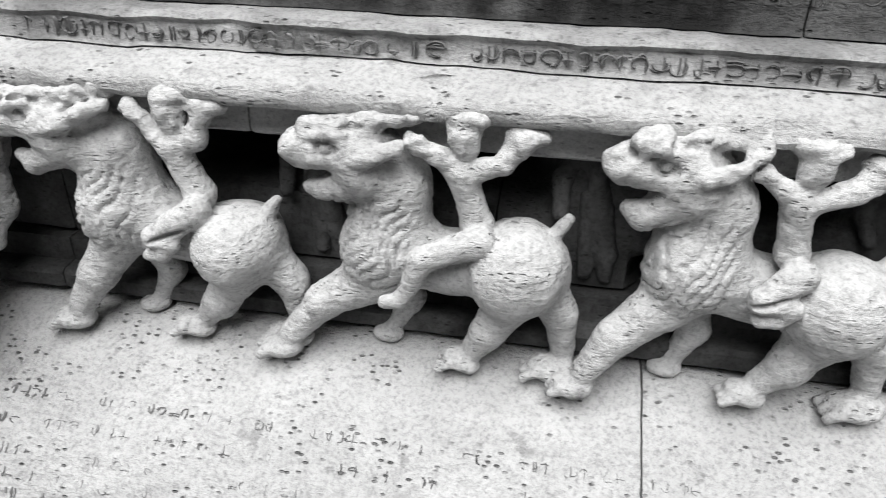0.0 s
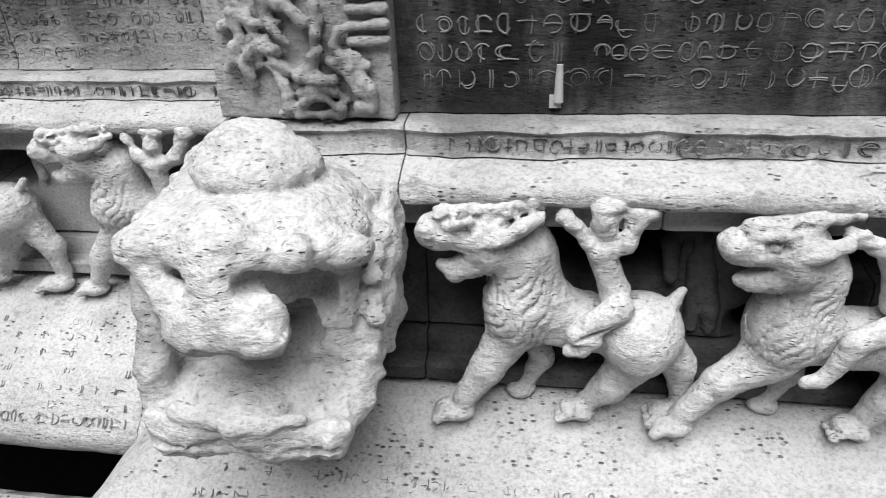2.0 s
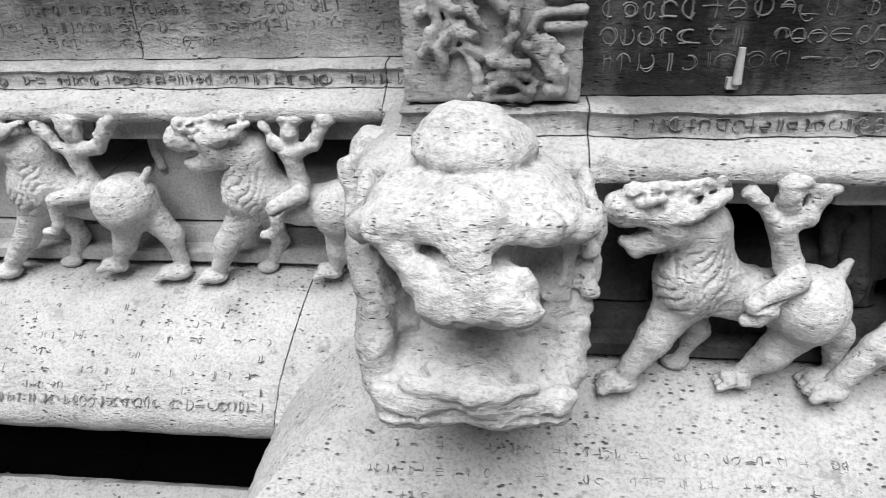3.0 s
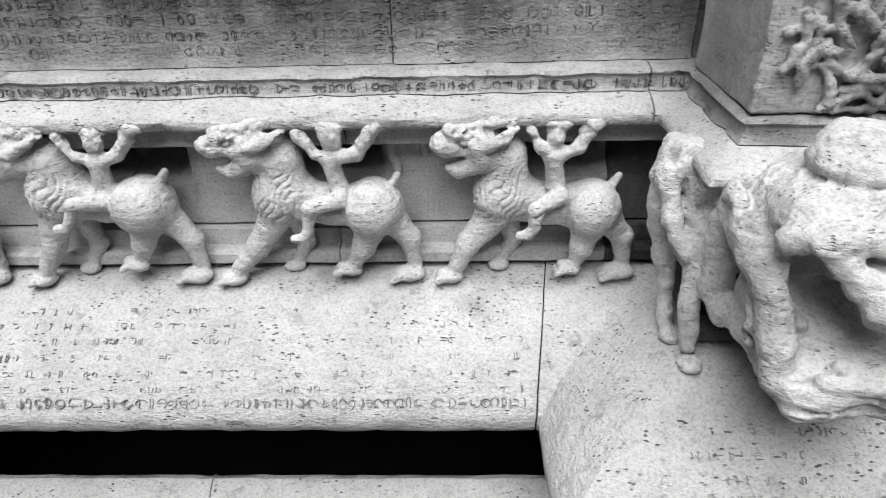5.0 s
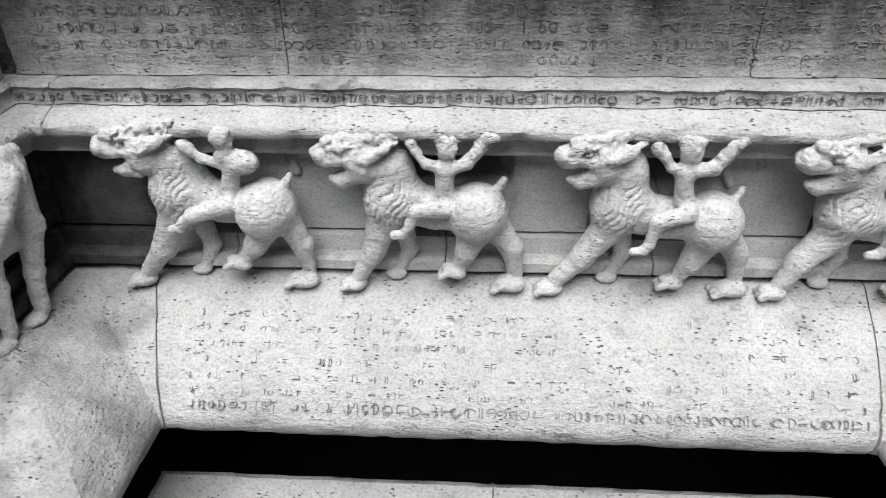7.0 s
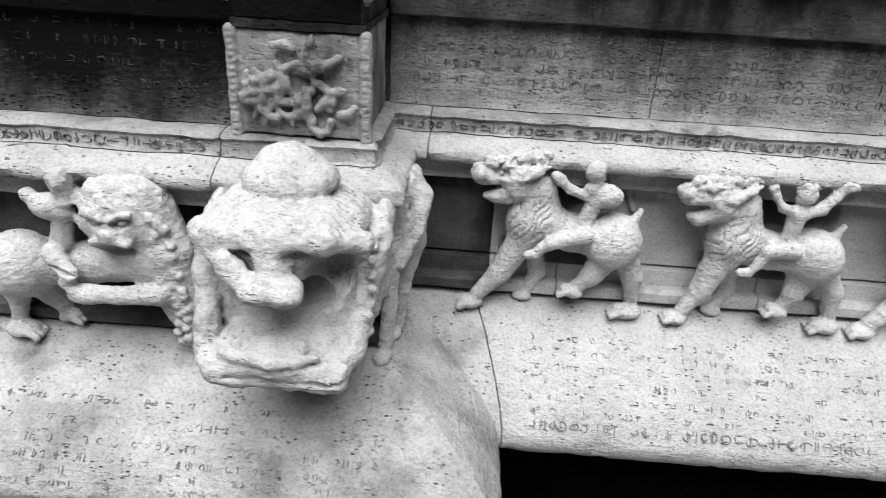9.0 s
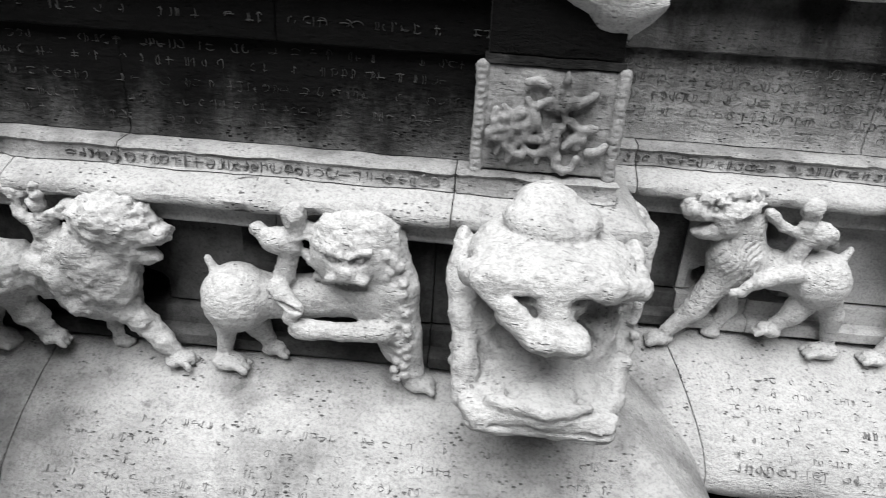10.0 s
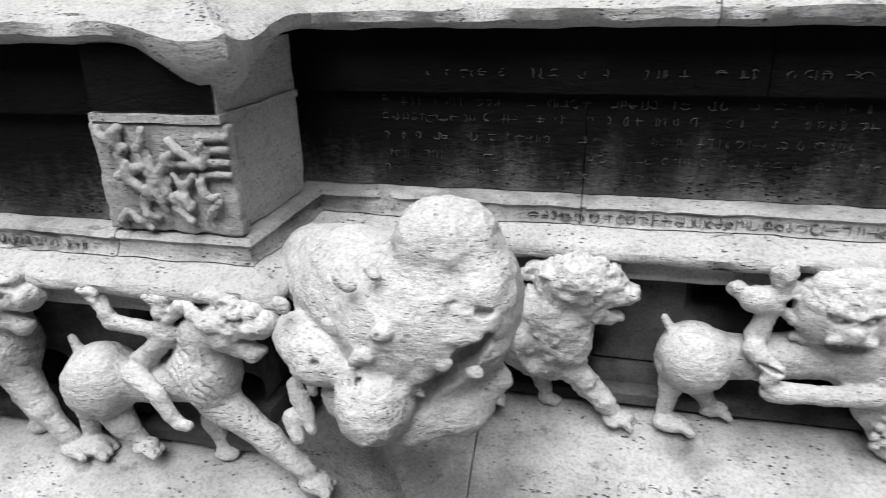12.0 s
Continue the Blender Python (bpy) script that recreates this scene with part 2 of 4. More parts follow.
course("fillet", "worn stone fillet cut with a line of old letters",
       [(-0.25, 0.3975), (0.045, 0.3975), (0.040, 0.402), (0.036, 0.425), (0.042, 0.431), (0.036, 0.438), (0.0, 0.4405), (-0.25, 0.4405)],
       [s_at(0, 2.6), s_at(0, 1.345), s_at(2, 1.0), s_at(2, -0.9), s_at(4, -1.27), s_at(4, -1.9), s_at(6, -2.68)], FILLET, rough=0.0035, chip=0.014)
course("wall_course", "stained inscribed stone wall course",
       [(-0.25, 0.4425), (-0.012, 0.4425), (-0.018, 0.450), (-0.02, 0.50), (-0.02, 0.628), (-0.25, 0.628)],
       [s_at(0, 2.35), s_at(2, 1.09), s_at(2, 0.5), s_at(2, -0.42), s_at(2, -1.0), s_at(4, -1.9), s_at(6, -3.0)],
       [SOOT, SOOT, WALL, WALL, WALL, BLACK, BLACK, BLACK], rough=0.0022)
course("upper_course", "dark stained upper stone wall course",
       [(-0.25, 0.6295), (-0.012, 0.6295), (0.0, 0.634), (0.004, 0.66), (0.0, 0.70), (-0.01, 0.748), (-0.25, 0.748)],
       [s_at(0, 2.0), s_at(2, 1.09), s_at(2, 0.2), s_at(2, -1.0), s_at(4, -1.6), s_at(6, -2.9)], [SOOT, SOOT, SOOT, SOOT, BLACK, BLACK, BLACK], rough=0.0022)
course("eave", "pale overhanging stone eave edge with drooping corners",
       [(-0.25, 0.7495), (0.02, 0.7495), (0.05, 0.756), (0.062, 0.764), (0.064, 0.782), (0.05, 0.792), (0.0, 0.806), (-0.07, 0.83), (-0.25, 0.83)],
       [s_at(0, 2.2), s_at(2, 0.3), s_at(4, -1.7), s_at(6, -3.0)], LIGHT, rough=0.004, droop=0.085, chip=0.016)
course("upper_wall", "grey stone wall above the eave",
       [(-0.25, 0.8315), (-0.10, 0.8315), (-0.10, 1.25), (-0.25, 1.25)],
       [s_at(0, 2.0), s_at(2, 0.0), s_at(4, -1.8)], STAINED, step=0.06, rough=0.002)
course("neck", "deep hollow under the roll moulding, painted black for its shade",
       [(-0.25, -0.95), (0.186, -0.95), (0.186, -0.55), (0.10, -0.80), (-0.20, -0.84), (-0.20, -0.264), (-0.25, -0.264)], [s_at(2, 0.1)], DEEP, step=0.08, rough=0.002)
course("base_moulding", "pale lower base moulding with rounded upper edge",
       [(0.19, -1.02), (0.19, -0.55), (0.205, -0.505), (0.224, -0.495), (0.25, -0.505), (0.285, -0.535), (0.32, -0.585), (0.34, -0.67), (0.35, -1.02)],
       [s_at(0, 2.4), s_at(0, 1.5), s_at(2, 0.02), s_at(4, -1.6), s_at(6, -3.0)], LIGHT, rough=0.003)

bm = bmesh.new()
for x0, x1, y0, y1 in ((-4.6, 4.2, 0.345, 0.9), (1.37, 4.2, -0.02, 0.255), (-2.80, -1.28, -0.005, 0.255), (-4.6, -2.72, -0.30, 0.255)):
    bmesh.ops.create_cube(bm, size=1, matrix=Matrix.Translation(((x0 + x1) / 2, (y0 + y1) / 2, 0.12)) @ Matrix.Diagonal((x1 - x0, y1 - y0, 2.2, 1)))
core = part("wall_core", bm, WALL, None)
tagged(core, "plain grey stone core behind the wall courses", "wall", kind="structure")

bm = bmesh.new()
bmesh.ops.create_grid(bm, x_segments=40, y_segments=40, size=60)
for v in bm.verts:
    v.co.z = -1.0 + 0.01 * noise.noise(v.co * 0.7)
ground = part("ground", bm, EARTH, None)
tagged(ground, "unseen ground before the temple base, dark to limit bounced light", "ground", kind="structure")


# ---- carving: solids blended in a grid of distances, then meshed ----
class Carving:
    def __init__(self, lo, hi, cell, seed=0):
        self.lo, self.cell = np.array(lo, np.float32), cell
        self.n = np.ceil((np.array(hi) - lo) / cell).astype(int) + 1
        self.d = np.full(self.n, 0.05, np.float32)
        self.ax = [self.lo[k] + cell * np.arange(self.n[k], dtype=np.float32) for k in range(3)]
        self.rng = np.random.RandomState(seed)

    def window(self, lo, hi):
        a = [max(0, int((lo[k] - self.lo[k]) / self.cell)) for k in range(3)]
        b = [max(a[k] + 1, min(self.n[k], int((hi[k] - self.lo[k]) / self.cell) + 2)) for k in range(3)]
        sl = tuple(slice(a[k], b[k]) for k in range(3))
        g = np.meshgrid(*(self.ax[k][sl[k]] for k in range(3)), indexing="ij", sparse=True)
        return sl, g

    def blend(self, sl, d, k, cut):
        old = self.d[sl]
        if cut:
            h = np.clip(0.5 - 0.5 * (old + d) / k, 0, 1)
            self.d[sl] = old * (1 - h) - d * h + k * h * (1 - h)
        else:
            h = np.clip(0.5 + 0.5 * (old - d) / k, 0, 1)
            self.d[sl] = old * (1 - h) + d * h - k * h * (1 - h)
        return self

    def ball(self, c, r, k=0.012, cut=False, tilt=0.0):
        """An ellipsoid; tilt turns it in the plane of the first and third axis, in degrees."""
        r = (r, r, r) if isinstance(r, (int, float)) else r
        m = max(r) + k + 0.035
        sl, (x, y, z) = self.window([c[i] - m for i in range(3)], [c[i] + m for i in range(3)])
        x, y, z = x - c[0], y - c[1], z - c[2]
        if tilt:
            ca, sa = math.cos(radians(tilt)), math.sin(radians(tilt))
            x, z = x * ca + z * sa, -x * sa + z * ca
        k0 = np.sqrt((x / r[0]) ** 2 + (y / r[1]) ** 2 + (z / r[2]) ** 2)
        k1 = np.sqrt((x / r[0] ** 2) ** 2 + (y / r[1] ** 2) ** 2 + (z / r[2] ** 2) ** 2) + 1e-6
        return self.blend(sl, k0 * (k0 - 1) / k1, k, cut)

    def limb(self, *pts, k=0.012, cut=False):
        """A chain of tapering rounded limbs through points (x, y, z, radius)."""
        for (ax, ay, az, ra), (bx, by, bz, rb) in zip(pts, pts[1:]):
            m = max(ra, rb) + k + 0.03
            sl, (x, y, z) = self.window([min(ax, bx) - m, min(ay, by) - m, min(az, bz) - m], [max(ax, bx) + m, max(ay, by) + m, max(az, bz) + m])
            dx, dy, dz = bx - ax, by - ay, bz - az
            h = np.clip(((x - ax) * dx + (y - ay) * dy + (z - az) * dz) / (dx * dx + dy * dy + dz * dz + 1e-9), 0, 1)
            d = np.sqrt((x - ax - h * dx) ** 2 + (y - ay - h * dy) ** 2 + (z - az - h * dz) ** 2) - (ra + (rb - ra) * h)
            self.blend(sl, d, k, cut)
        return self

    def slab(self, c, half, rnd=0.01, k=0.012, cut=False):
        sl, (x, y, z) = self.window([c[i] - half[i] - rnd - k - 0.03 for i in range(3)], [c[i] + half[i] + rnd + k + 0.03 for i in range(3)])
        q = [np.abs(v - c[i]) - half[i] + rnd for i, v in enumerate((x, y, z))]
        out = np.sqrt(sum(np.maximum(v, 0) ** 2 for v in q)) + np.minimum(np.maximum(np.maximum(q[0], q[1]), q[2]), 0) - rnd
        return self.blend(sl, out, k, cut)

    def ridges(self, lo, hi, depth, field, soft=0.02):
        """Rows of cut locks within a box: field(x, y, z) gives the phase."""
        sl, (x, y, z) = self.window(lo, hi)
        mask = 1.0
        for v, a, b in ((x, lo[0], hi[0]), (z, lo[2], hi[2])):
            mask = mask * np.clip((v - a) / soft, 0, 1) * np.clip((b - v) / soft, 0, 1)
        w = np.sin(field(x, y, z))
        self.d[sl] += depth * mask * (1 - np.abs(w)) ** 3
        return self

    def wear(self, amounts):
        """Rough weathering: smooth random fields of (size, depth)."""
        for size, depth in amounts:
            m = [max(3, int(self.n[k] * self.cell / size) + 3) for k in range(3)]
            f = self.rng.uniform(-1, 1, m).astype(np.float32)
            for k in range(3):
                pos = np.arange(self.n[k]) * self.cell / size
                i = pos.astype(int)
                w = (pos - i).astype(np.float32)
                w = w * w * (3 - 2 * w)
                shape = [1, 1, 1]
                shape[k] = -1
                w = w.reshape(shape)
                f = np.take(f, i, axis=k) * (1 - w) + np.take(f, np.minimum(i + 1, m[k] - 1), axis=k) * w
            self.d += depth * f
        return self

    def crumble(self, above, amounts):
        """Stronger weathering above a height."""
        before = self.d.copy()
        self.wear(amounts)
        w = np.clip((self.ax[2] - above) / 0.04, 0, 1).reshape(1, 1, -1)
        self.d = before * (1 - w) + self.d * w
        return self

    def mesh(self, name, material):
        """Surface nets: one vertex in each cell that the surface crosses."""
        d = self.d
        d[0], d[-1], d[:, 0], d[:, -1], d[:, :, 0], d[:, :, -1] = 1, 1, 1, 1, 1, 1
        inside = d < 0
        n = np.array(d.shape) - 1
        total = np.zeros((*n, 3), np.float32)
        count = np.zeros(n, np.float32)

        def corner(i, j, k):
            return tuple(slice(o, o + n[a]) for a, o in enumerate((i, j, k)))

        for axis in range(3):
            for u in (0, 1):
                for v in (0, 1):
                    a, b = [0, 0, 0], [0, 0, 0]
                    others = [q for q in range(3) if q != axis]
                    a[others[0]] = b[others[0]] = u
                    a[others[1]] = b[others[1]] = v
                    b[axis] = 1
                    da, db = d[corner(*a)], d[corner(*b)]
                    cross = (da < 0) != (db < 0)
                    t = np.where(cross, da / np.where(cross, da - db, 1), 0)
                    count += cross
                    for q in range(3):
                        total[..., q] += np.where(cross, a[q] + (t if q == axis else 0), 0)
        live = count > 0
        index = np.full(n, -1, np.int64)
        index[live] = np.arange(live.sum())
        cells = np.argwhere(live)
        verts = self.lo + self.cell * (cells + total[live] / count[live][:, None])
        faces = []
        for axis in range(3):
            others = [q for q in range(3) if q != axis]
            a = [slice(1, -1)] * 3
            b = [slice(1, -1)] * 3
            a[axis], b[axis] = slice(0, -1), slice(1, None)
            ia, ib = inside[tuple(a)], inside[tuple(b)]
            for flip, hit in ((False, ia & ~ib), (True, ib & ~ia)):
                at = np.argwhere(hit)
                at[:, others] += 1
                quad = []
                for u, v in ((0, 0), (1, 0), (1, 1), (0, 1)):
                    c = at.copy()
                    c[:, others[0]] -= 1 - u
                    c[:, others[1]] -= 1 - v
                    quad.append(index[c[:, 0], c[:, 1], c[:, 2]])
                quad = np.stack(quad, 1)
                if flip != (axis == 1):
                    quad = quad[:, ::-1]
                faces.append(quad)
        faces = np.concatenate(faces)
        faces = faces[(faces >= 0).all(1)]
        me = bpy.data.meshes.new(name)
        me.vertices.add(len(verts))
        me.vertices.foreach_set("co", verts.astype(np.float32).ravel())
        me.loops.add(faces.size)
        me.loops.foreach_set("vertex_index", faces.ravel().astype(np.int32))
        me.polygons.add(len(faces))
        me.polygons.foreach_set("loop_start", np.arange(0, faces.size, 4, dtype=np.int32))
        me.update(calc_edges=True)
        me.validate()
        me.polygons.foreach_set("use_smooth", np.ones(len(me.polygons), bool))
        me.materials.append(material)
        return me


def lion(seed, snout=(-0.03, 0.316), chest=(0.05, 0.20), haunch=(0.30, 0.172), girth=0.063, lifted=(0.245, 0.028), hind=0.37, seat=0.235, lean=0.0,
         hunched=False, reach=((-0.07, 0.338), (0.078, 0.345)), knee=(-0.055, 0.186), foot=(-0.085, 0.132), frontal=False, mass=0.0, stretch=0.0, out=0.0, crumbled=1.0, cell=0.0031):
    """A striding lion with a small rider, facing -x: the fore paw at x = 0, the back wall at y = 0, outward is -y.
    lifted: the raised hind paw; reach, knee, foot: the rider's limbs from the seat; frontal: the face is turned outward."""
    c = Carving((min(-0.11, snout[0] - 0.05), -0.172, -0.045), (max(haunch[0], hind) + 0.14, 0.02, 0.385), cell, seed)
    r = c.rng
    j = lambda a=0.005: float(r.uniform(-a, a))
    cx, cz = chest
    hx_, hz_ = haunch
    g = girth
    # body: round haunch, sagging back, deep chest
    c.ball((hx_, -0.080, hz_), (g, 0.066, g * 0.98), k=0.010)
    c.ball((hx_ - 0.006, -0.112, hz_ + 0.002), (g * 0.80, 0.042, g * 0.84), k=0.012)
    c.limb((cx + 0.062, -0.066, cz - 0.010, 0.050), (0.5 * (cx + 0.06 + hx_), -0.066, 0.5 * (cz + hz_) - 0.014, 0.041), (hx_ - 0.02, -0.066, hz_ - 0.004, 0.045), k=0.014)
    c.ball((cx + 0.046, -0.074, cz), (0.048, 0.058, 0.066), k=0.02)
    if not frontal:
        # neck, round muzzle, hanging jaw, long swept lock and curled crest
        nx, nz = snout
        c.limb((cx + 0.068, -0.066, cz + 0.010, 0.054), (0.5 * (cx + nx) + 0.098, -0.066, 0.5 * (cz + nz) + 0.016, 0.046), (nx + 0.108, -0.070, nz - 0.006, 0.036), k=0.02)
        hx, hz = nx + 0.042, nz
        c.ball((hx + 0.044, -0.084, hz), (0.046, 0.048, 0.042), k=0.012)
        c.ball((hx + 0.056, -0.096, hz - 0.024), (0.030, 0.034, 0.034), k=0.014)
        c.limb((hx + 0.035, -0.092, hz + 0.004, 0.032), (hx, -0.098, hz + 0.001, 0.027), (hx - 0.016, -0.100, hz + 0.002, 0.025), k=0.008)
        c.ball((hx - 0.026, -0.102, hz + 0.006), (0.018, 0.028, 0.019), k=0.006)
        c.limb((hx + 0.060, -0.090, hz - 0.024, 0.027), (hx + 0.034, -0.098, hz - 0.042, 0.020), (hx + 0.010, -0.100, hz - 0.052 + j(), 0.015), (hx - 0.008, -0.100, hz - 0.047, 0.010), k=0.010)
        c.ball((hx - 0.006, -0.120, hz - 0.029), (0.031, 0.058, 0.0105), k=0.003, cut=True, tilt=16)
        c.limb((hx + 0.004, -0.102, hz - 0.047, 0.006), (hx + 0.026, -0.108, hz - 0.038, 0.006), k=0.003)
        c.ball((hx + 0.020, -0.126, hz + 0.012), (0.015, 0.012, 0.009), k=0.003, cut=True)
        c.ball((hx + 0.019, -0.120, hz + 0.012), 0.0075, k=0.002)
        c.limb((hx - 0.004, -0.118, hz + 0.022, 0.006), (hx + 0.018, -0.124, hz + 0.030, 0.009), (hx + 0.040, -0.118, hz + 0.027, 0.007), k=0.004)
        c.limb((hx + 0.034, -0.122, hz - 0.004, 0.009), (hx + 0.066, -0.126, hz + 0.004, 0.012), (hx + 0.098, -0.116, hz + 0.018, 0.011), (hx + 0.124, -0.100, hz + 0.030, 0.007), k=0.003)
        c.limb((hx + 0.046, -0.134, hz + 0.010, 0.003), (hx + 0.090, -0.134, hz + 0.026, 0.004), k=0.002, cut=True)
        for q in range(7):
            a = -0.004 + 0.020 * q
            c.ball((hx + a, -0.108 + 0.004 * q, hz + 0.032 + 0.002 * q + j(0.004)), (0.015, 0.018, 0.013), k=0.006)
            c.ball((hx + a + 0.006, -0.128 + 0.004 * q, hz + 0.036 + j(0.004)), (0.009, 0.008, 0.0035), k=0.002, cut=True, tilt=j(40))
        f = 225 + 50 * r.rand()
        c.ridges((cx - 0.02, -0.172, cz - 0.075), (cx + 0.105, -0.03, nz - 0.04), 0.0058,
                 lambda x, y, z: f * (0.78 * (x - cx) - 0.34 * z) + 1.6 * np.sin(z * 58 + seed) * np.cos(x * 60 + 2 * seed) + 0.9 * np.sin(x * 95 + z * 60))
    else:
        # a round maned face turned outward
        c.limb((0.09, -0.07, 0.20, 0.056), (0.115, -0.085, 0.28, 0.056), k=0.02)
        hx, hz = 0.126, 0.276
        c.ball((hx, -0.092, hz + 0.01), (0.080, 0.052, 0.084), k=0.014)
        c.ball((hx, -0.128, hz - 0.004), (0.048, 0.028, 0.047), k=0.008)
        c.ball((hx, -0.154, hz - 0.004), (0.018, 0.014, 0.014), k=0.005)
        c.limb((hx - 0.032, -0.150, hz - 0.020, 0.009), (hx, -0.156, hz - 0.014, 0.009), (hx + 0.032, -0.150, hz - 0.020, 0.009), k=0.005)
        for q in (-1, 1):
            c.ball((hx + 0.024 * q, -0.154, hz + 0.018), (0.018, 0.020, 0.012), k=0.003, cut=True)
            c.ball((hx + 0.024 * q, -0.142, hz + 0.018), 0.008, k=0.002)
            c.limb((hx + 0.008 * q, -0.152, hz + 0.028, 0.007), (hx + 0.038 * q, -0.147, hz + 0.037, 0.008), k=0.003)
        c.ball((hx, -0.154, hz - 0.044), (0.040, 0.046, 0.021), k=0.003, cut=True)
        for q in range(5):
            c.ball((hx - 0.024 + 0.012 * q, -0.140, hz - 0.030), (0.005, 0.005, 0.007), k=0.002)
        for q in range(90):
            a, rad = q * 2.399, 0.050 + 0.036 * (q % 5) / 4
            c.ball((hx + rad * math.cos(a), -0.118 + rad * 0.35 + j(0.006), hz + 0.004 + rad * math.sin(a)), 0.0105, k=0.003)
        c.limb((0.062, -0.128, 0.142, 0.022), (0.14, -0.134, 0.136, 0.017), (0.222, -0.122, 0.128, 0.020), k=0.006)
    # fore legs
    c.limb((cx + 0.040, -0.080, cz - 0.048, 0.036), (0.5 * cx + 0.024 - stretch * 0.5, -0.086 - out * 0.6, 0.082, 0.024), (0.006, -0.088 - out, 0.026, 0.018), k=0.012)
    c.ball((-0.008, -0.090 - out, 0.006), (0.030, 0.026, 0.017), k=0.006)
    for q in (-1, 0, 1):
        c.limb((-0.018, -0.090 - out + 0.016 * q, 0.008, 0.009), (-0.034, -0.092 - out + 0.016 * q, -0.001, 0.008), k=0.002)
    if frontal:
        c.limb((0.075, -0.085, 0.33, 0.040), (0.045, -0.088, 0.22, 0.042), (0.030, -0.088, 0.12, 0.034), (0.004, -0.090, 0.02, 0.022), k=0.014)
        for q in range(26):
            c.ball((0.055 - 0.040 * q / 26 + j(0.022), -0.125 + 0.01 * q / 26, 0.30 - 0.28 * q / 26), 0.010, k=0.003)
    else:
        c.limb((cx + 0.07, -0.046, cz - 0.06, 0.026), (cx + 0.088, -0.042, 0.070, 0.018), (cx + 0.066, -0.046, 0.024, 0.014), k=0.010)
        c.ball((cx + 0.056, -0.056, 0.012), (0.024, 0.018, 0.012), k=0.006)
    # hind legs: one straight down behind, one bent and lifted under the belly
    c.limb((hx_ + g * 0.42, -0.072, hz_ - 0.02, 0.036), (hind - 0.012, -0.070, 0.090, 0.023), (hind - 0.004, -0.072, 0.028, 0.016), k=0.012)
    c.ball((hind - 0.016, -0.086, 0.010), (0.036, 0.026, 0.018), k=0.006)
    for q in (-1, 0, 1):
        c.limb((hind - 0.034, -0.088 + 0.016 * q, 0.012, 0.0095), (hind - 0.052, -0.090 + 0.016 * q, 0.002, 0.008), k=0.002)
    lx, lz = lifted
    deep = 0.045 if frontal else 0.0
    c.limb((hx_ - 0.004, -0.088 + deep * 0.5, hz_ - 0.035, 0.038), (0.5 * (hx_ + lx) + 0.004, -0.092 + deep, 0.5 * (hz_ + lz) - 0.020, 0.024), (lx + 0.014, -0.088 + deep, lz + 0.012, 0.016), k=0.010)
    c.ball((lx, -0.094 + deep, lz), (0.028, 0.021, 0.014), k=0.006, tilt=-18)
    for q in (-1, 0, 1):
        c.limb((lx - 0.012, -0.096 + deep + 0.013 * q, lz + 0.002, 0.0075), (lx - 0.028, -0.098 + deep + 0.013 * q, lz - 0.007, 0.0065), k=0.002)
    # the stub of the tail on the haunch
    tx, tz = hx_ + g * 0.72, hz_ + g * 0.78
    c.limb((tx - 0.010, -0.076, tz - 0.008, 0.012), (tx + 0.008, -0.068, tz + 0.018, 0.007), k=0.005)
    # the rider, a plain worn figure
    sx = seat + lean
    c.limb((seat, -0.090, 0.222, 0.022), (0.5 * (seat + sx), -0.092, 0.252, 0.0165), (sx, -0.094, 0.286, 0.021), k=0.008)
    if hunched:
        c.ball((sx + 0.022, -0.096, 0.296), (0.034, 0.026, 0.026), k=0.008)
        c.ball((sx - 0.010, -0.098, 0.352), (0.022, 0.022, 0.026), k=0.010)
        c.limb((sx - 0.012, -0.098, 0.312, 0.016), (sx - 0.014, -0.098, 0.345, 0.012), k=0.008)
    else:
        c.ball((sx + 0.004, -0.094, 0.326), (0.019, 0.020, 0.026), k=0.010)
        c.ball((sx + 0.006, -0.086, 0.350), (0.030, 0.024, 0.013), k=0.012)
    (lx0, lz0), (rx0, rz0) = reach
    c.limb((sx - 0.006, -0.096, 0.288, 0.014), (seat + 0.55 * lx0, -0.100, 0.302 + j(), 0.0105), (seat + lx0, -0.096, lz0, 0.012), k=0.006)
    c.limb((sx + 0.010, -0.096, 0.288, 0.015), (seat + 0.58 * rx0, -0.096, 0.300 + j(), 0.013), (seat + rx0, -0.090, rz0, 0.015), k=0.006)
    if not hunched:
        c.ball((seat + rx0 + 0.006, -0.086, rz0 + 0.006), (0.026, 0.020, 0.012), k=0.008)
    kx, kz = knee
    fx, fz = foot
    c.limb((seat + 0.006, -0.116, 0.208, 0.020), (seat + kx, -0.132, kz + 0.004, 0.016), (seat + fx + 0.012, -0.132, fz + 0.016, 0.011), (seat + fx, -0.132, fz, 0.010), (seat + fx - 0.018, -0.132, fz - 0.003, 0.009), k=0.004)
    c.ball((seat - 0.018, -0.160, 0.184), (0.042, 0.030, 0.005), k=0.003, cut=True, tilt=20)
    if mass:
        # broken stone left round the fallen limbs
        c.ball((cx + 0.075, -0.088, 0.190), (0.095, 0.060, 0.105 * mass), k=0.02)
        c.ball((cx + 0.016, -0.096, 0.312), (0.078, 0.056, 0.052 * mass), k=0.02)
    c.wear([(0.034, 0.0020), (0.012, 0.0011), (0.0065, 0.0009)])
    c.crumble(0.285, [(0.022, 0.0036 * crumbled), (0.010, 0.0034 * crumbled)])
    if crumbled > 1.2:
        c.wear([(0.03, 0.004), (0.012, 0.004)])
    return c.mesh("lion_statue", STATUE)


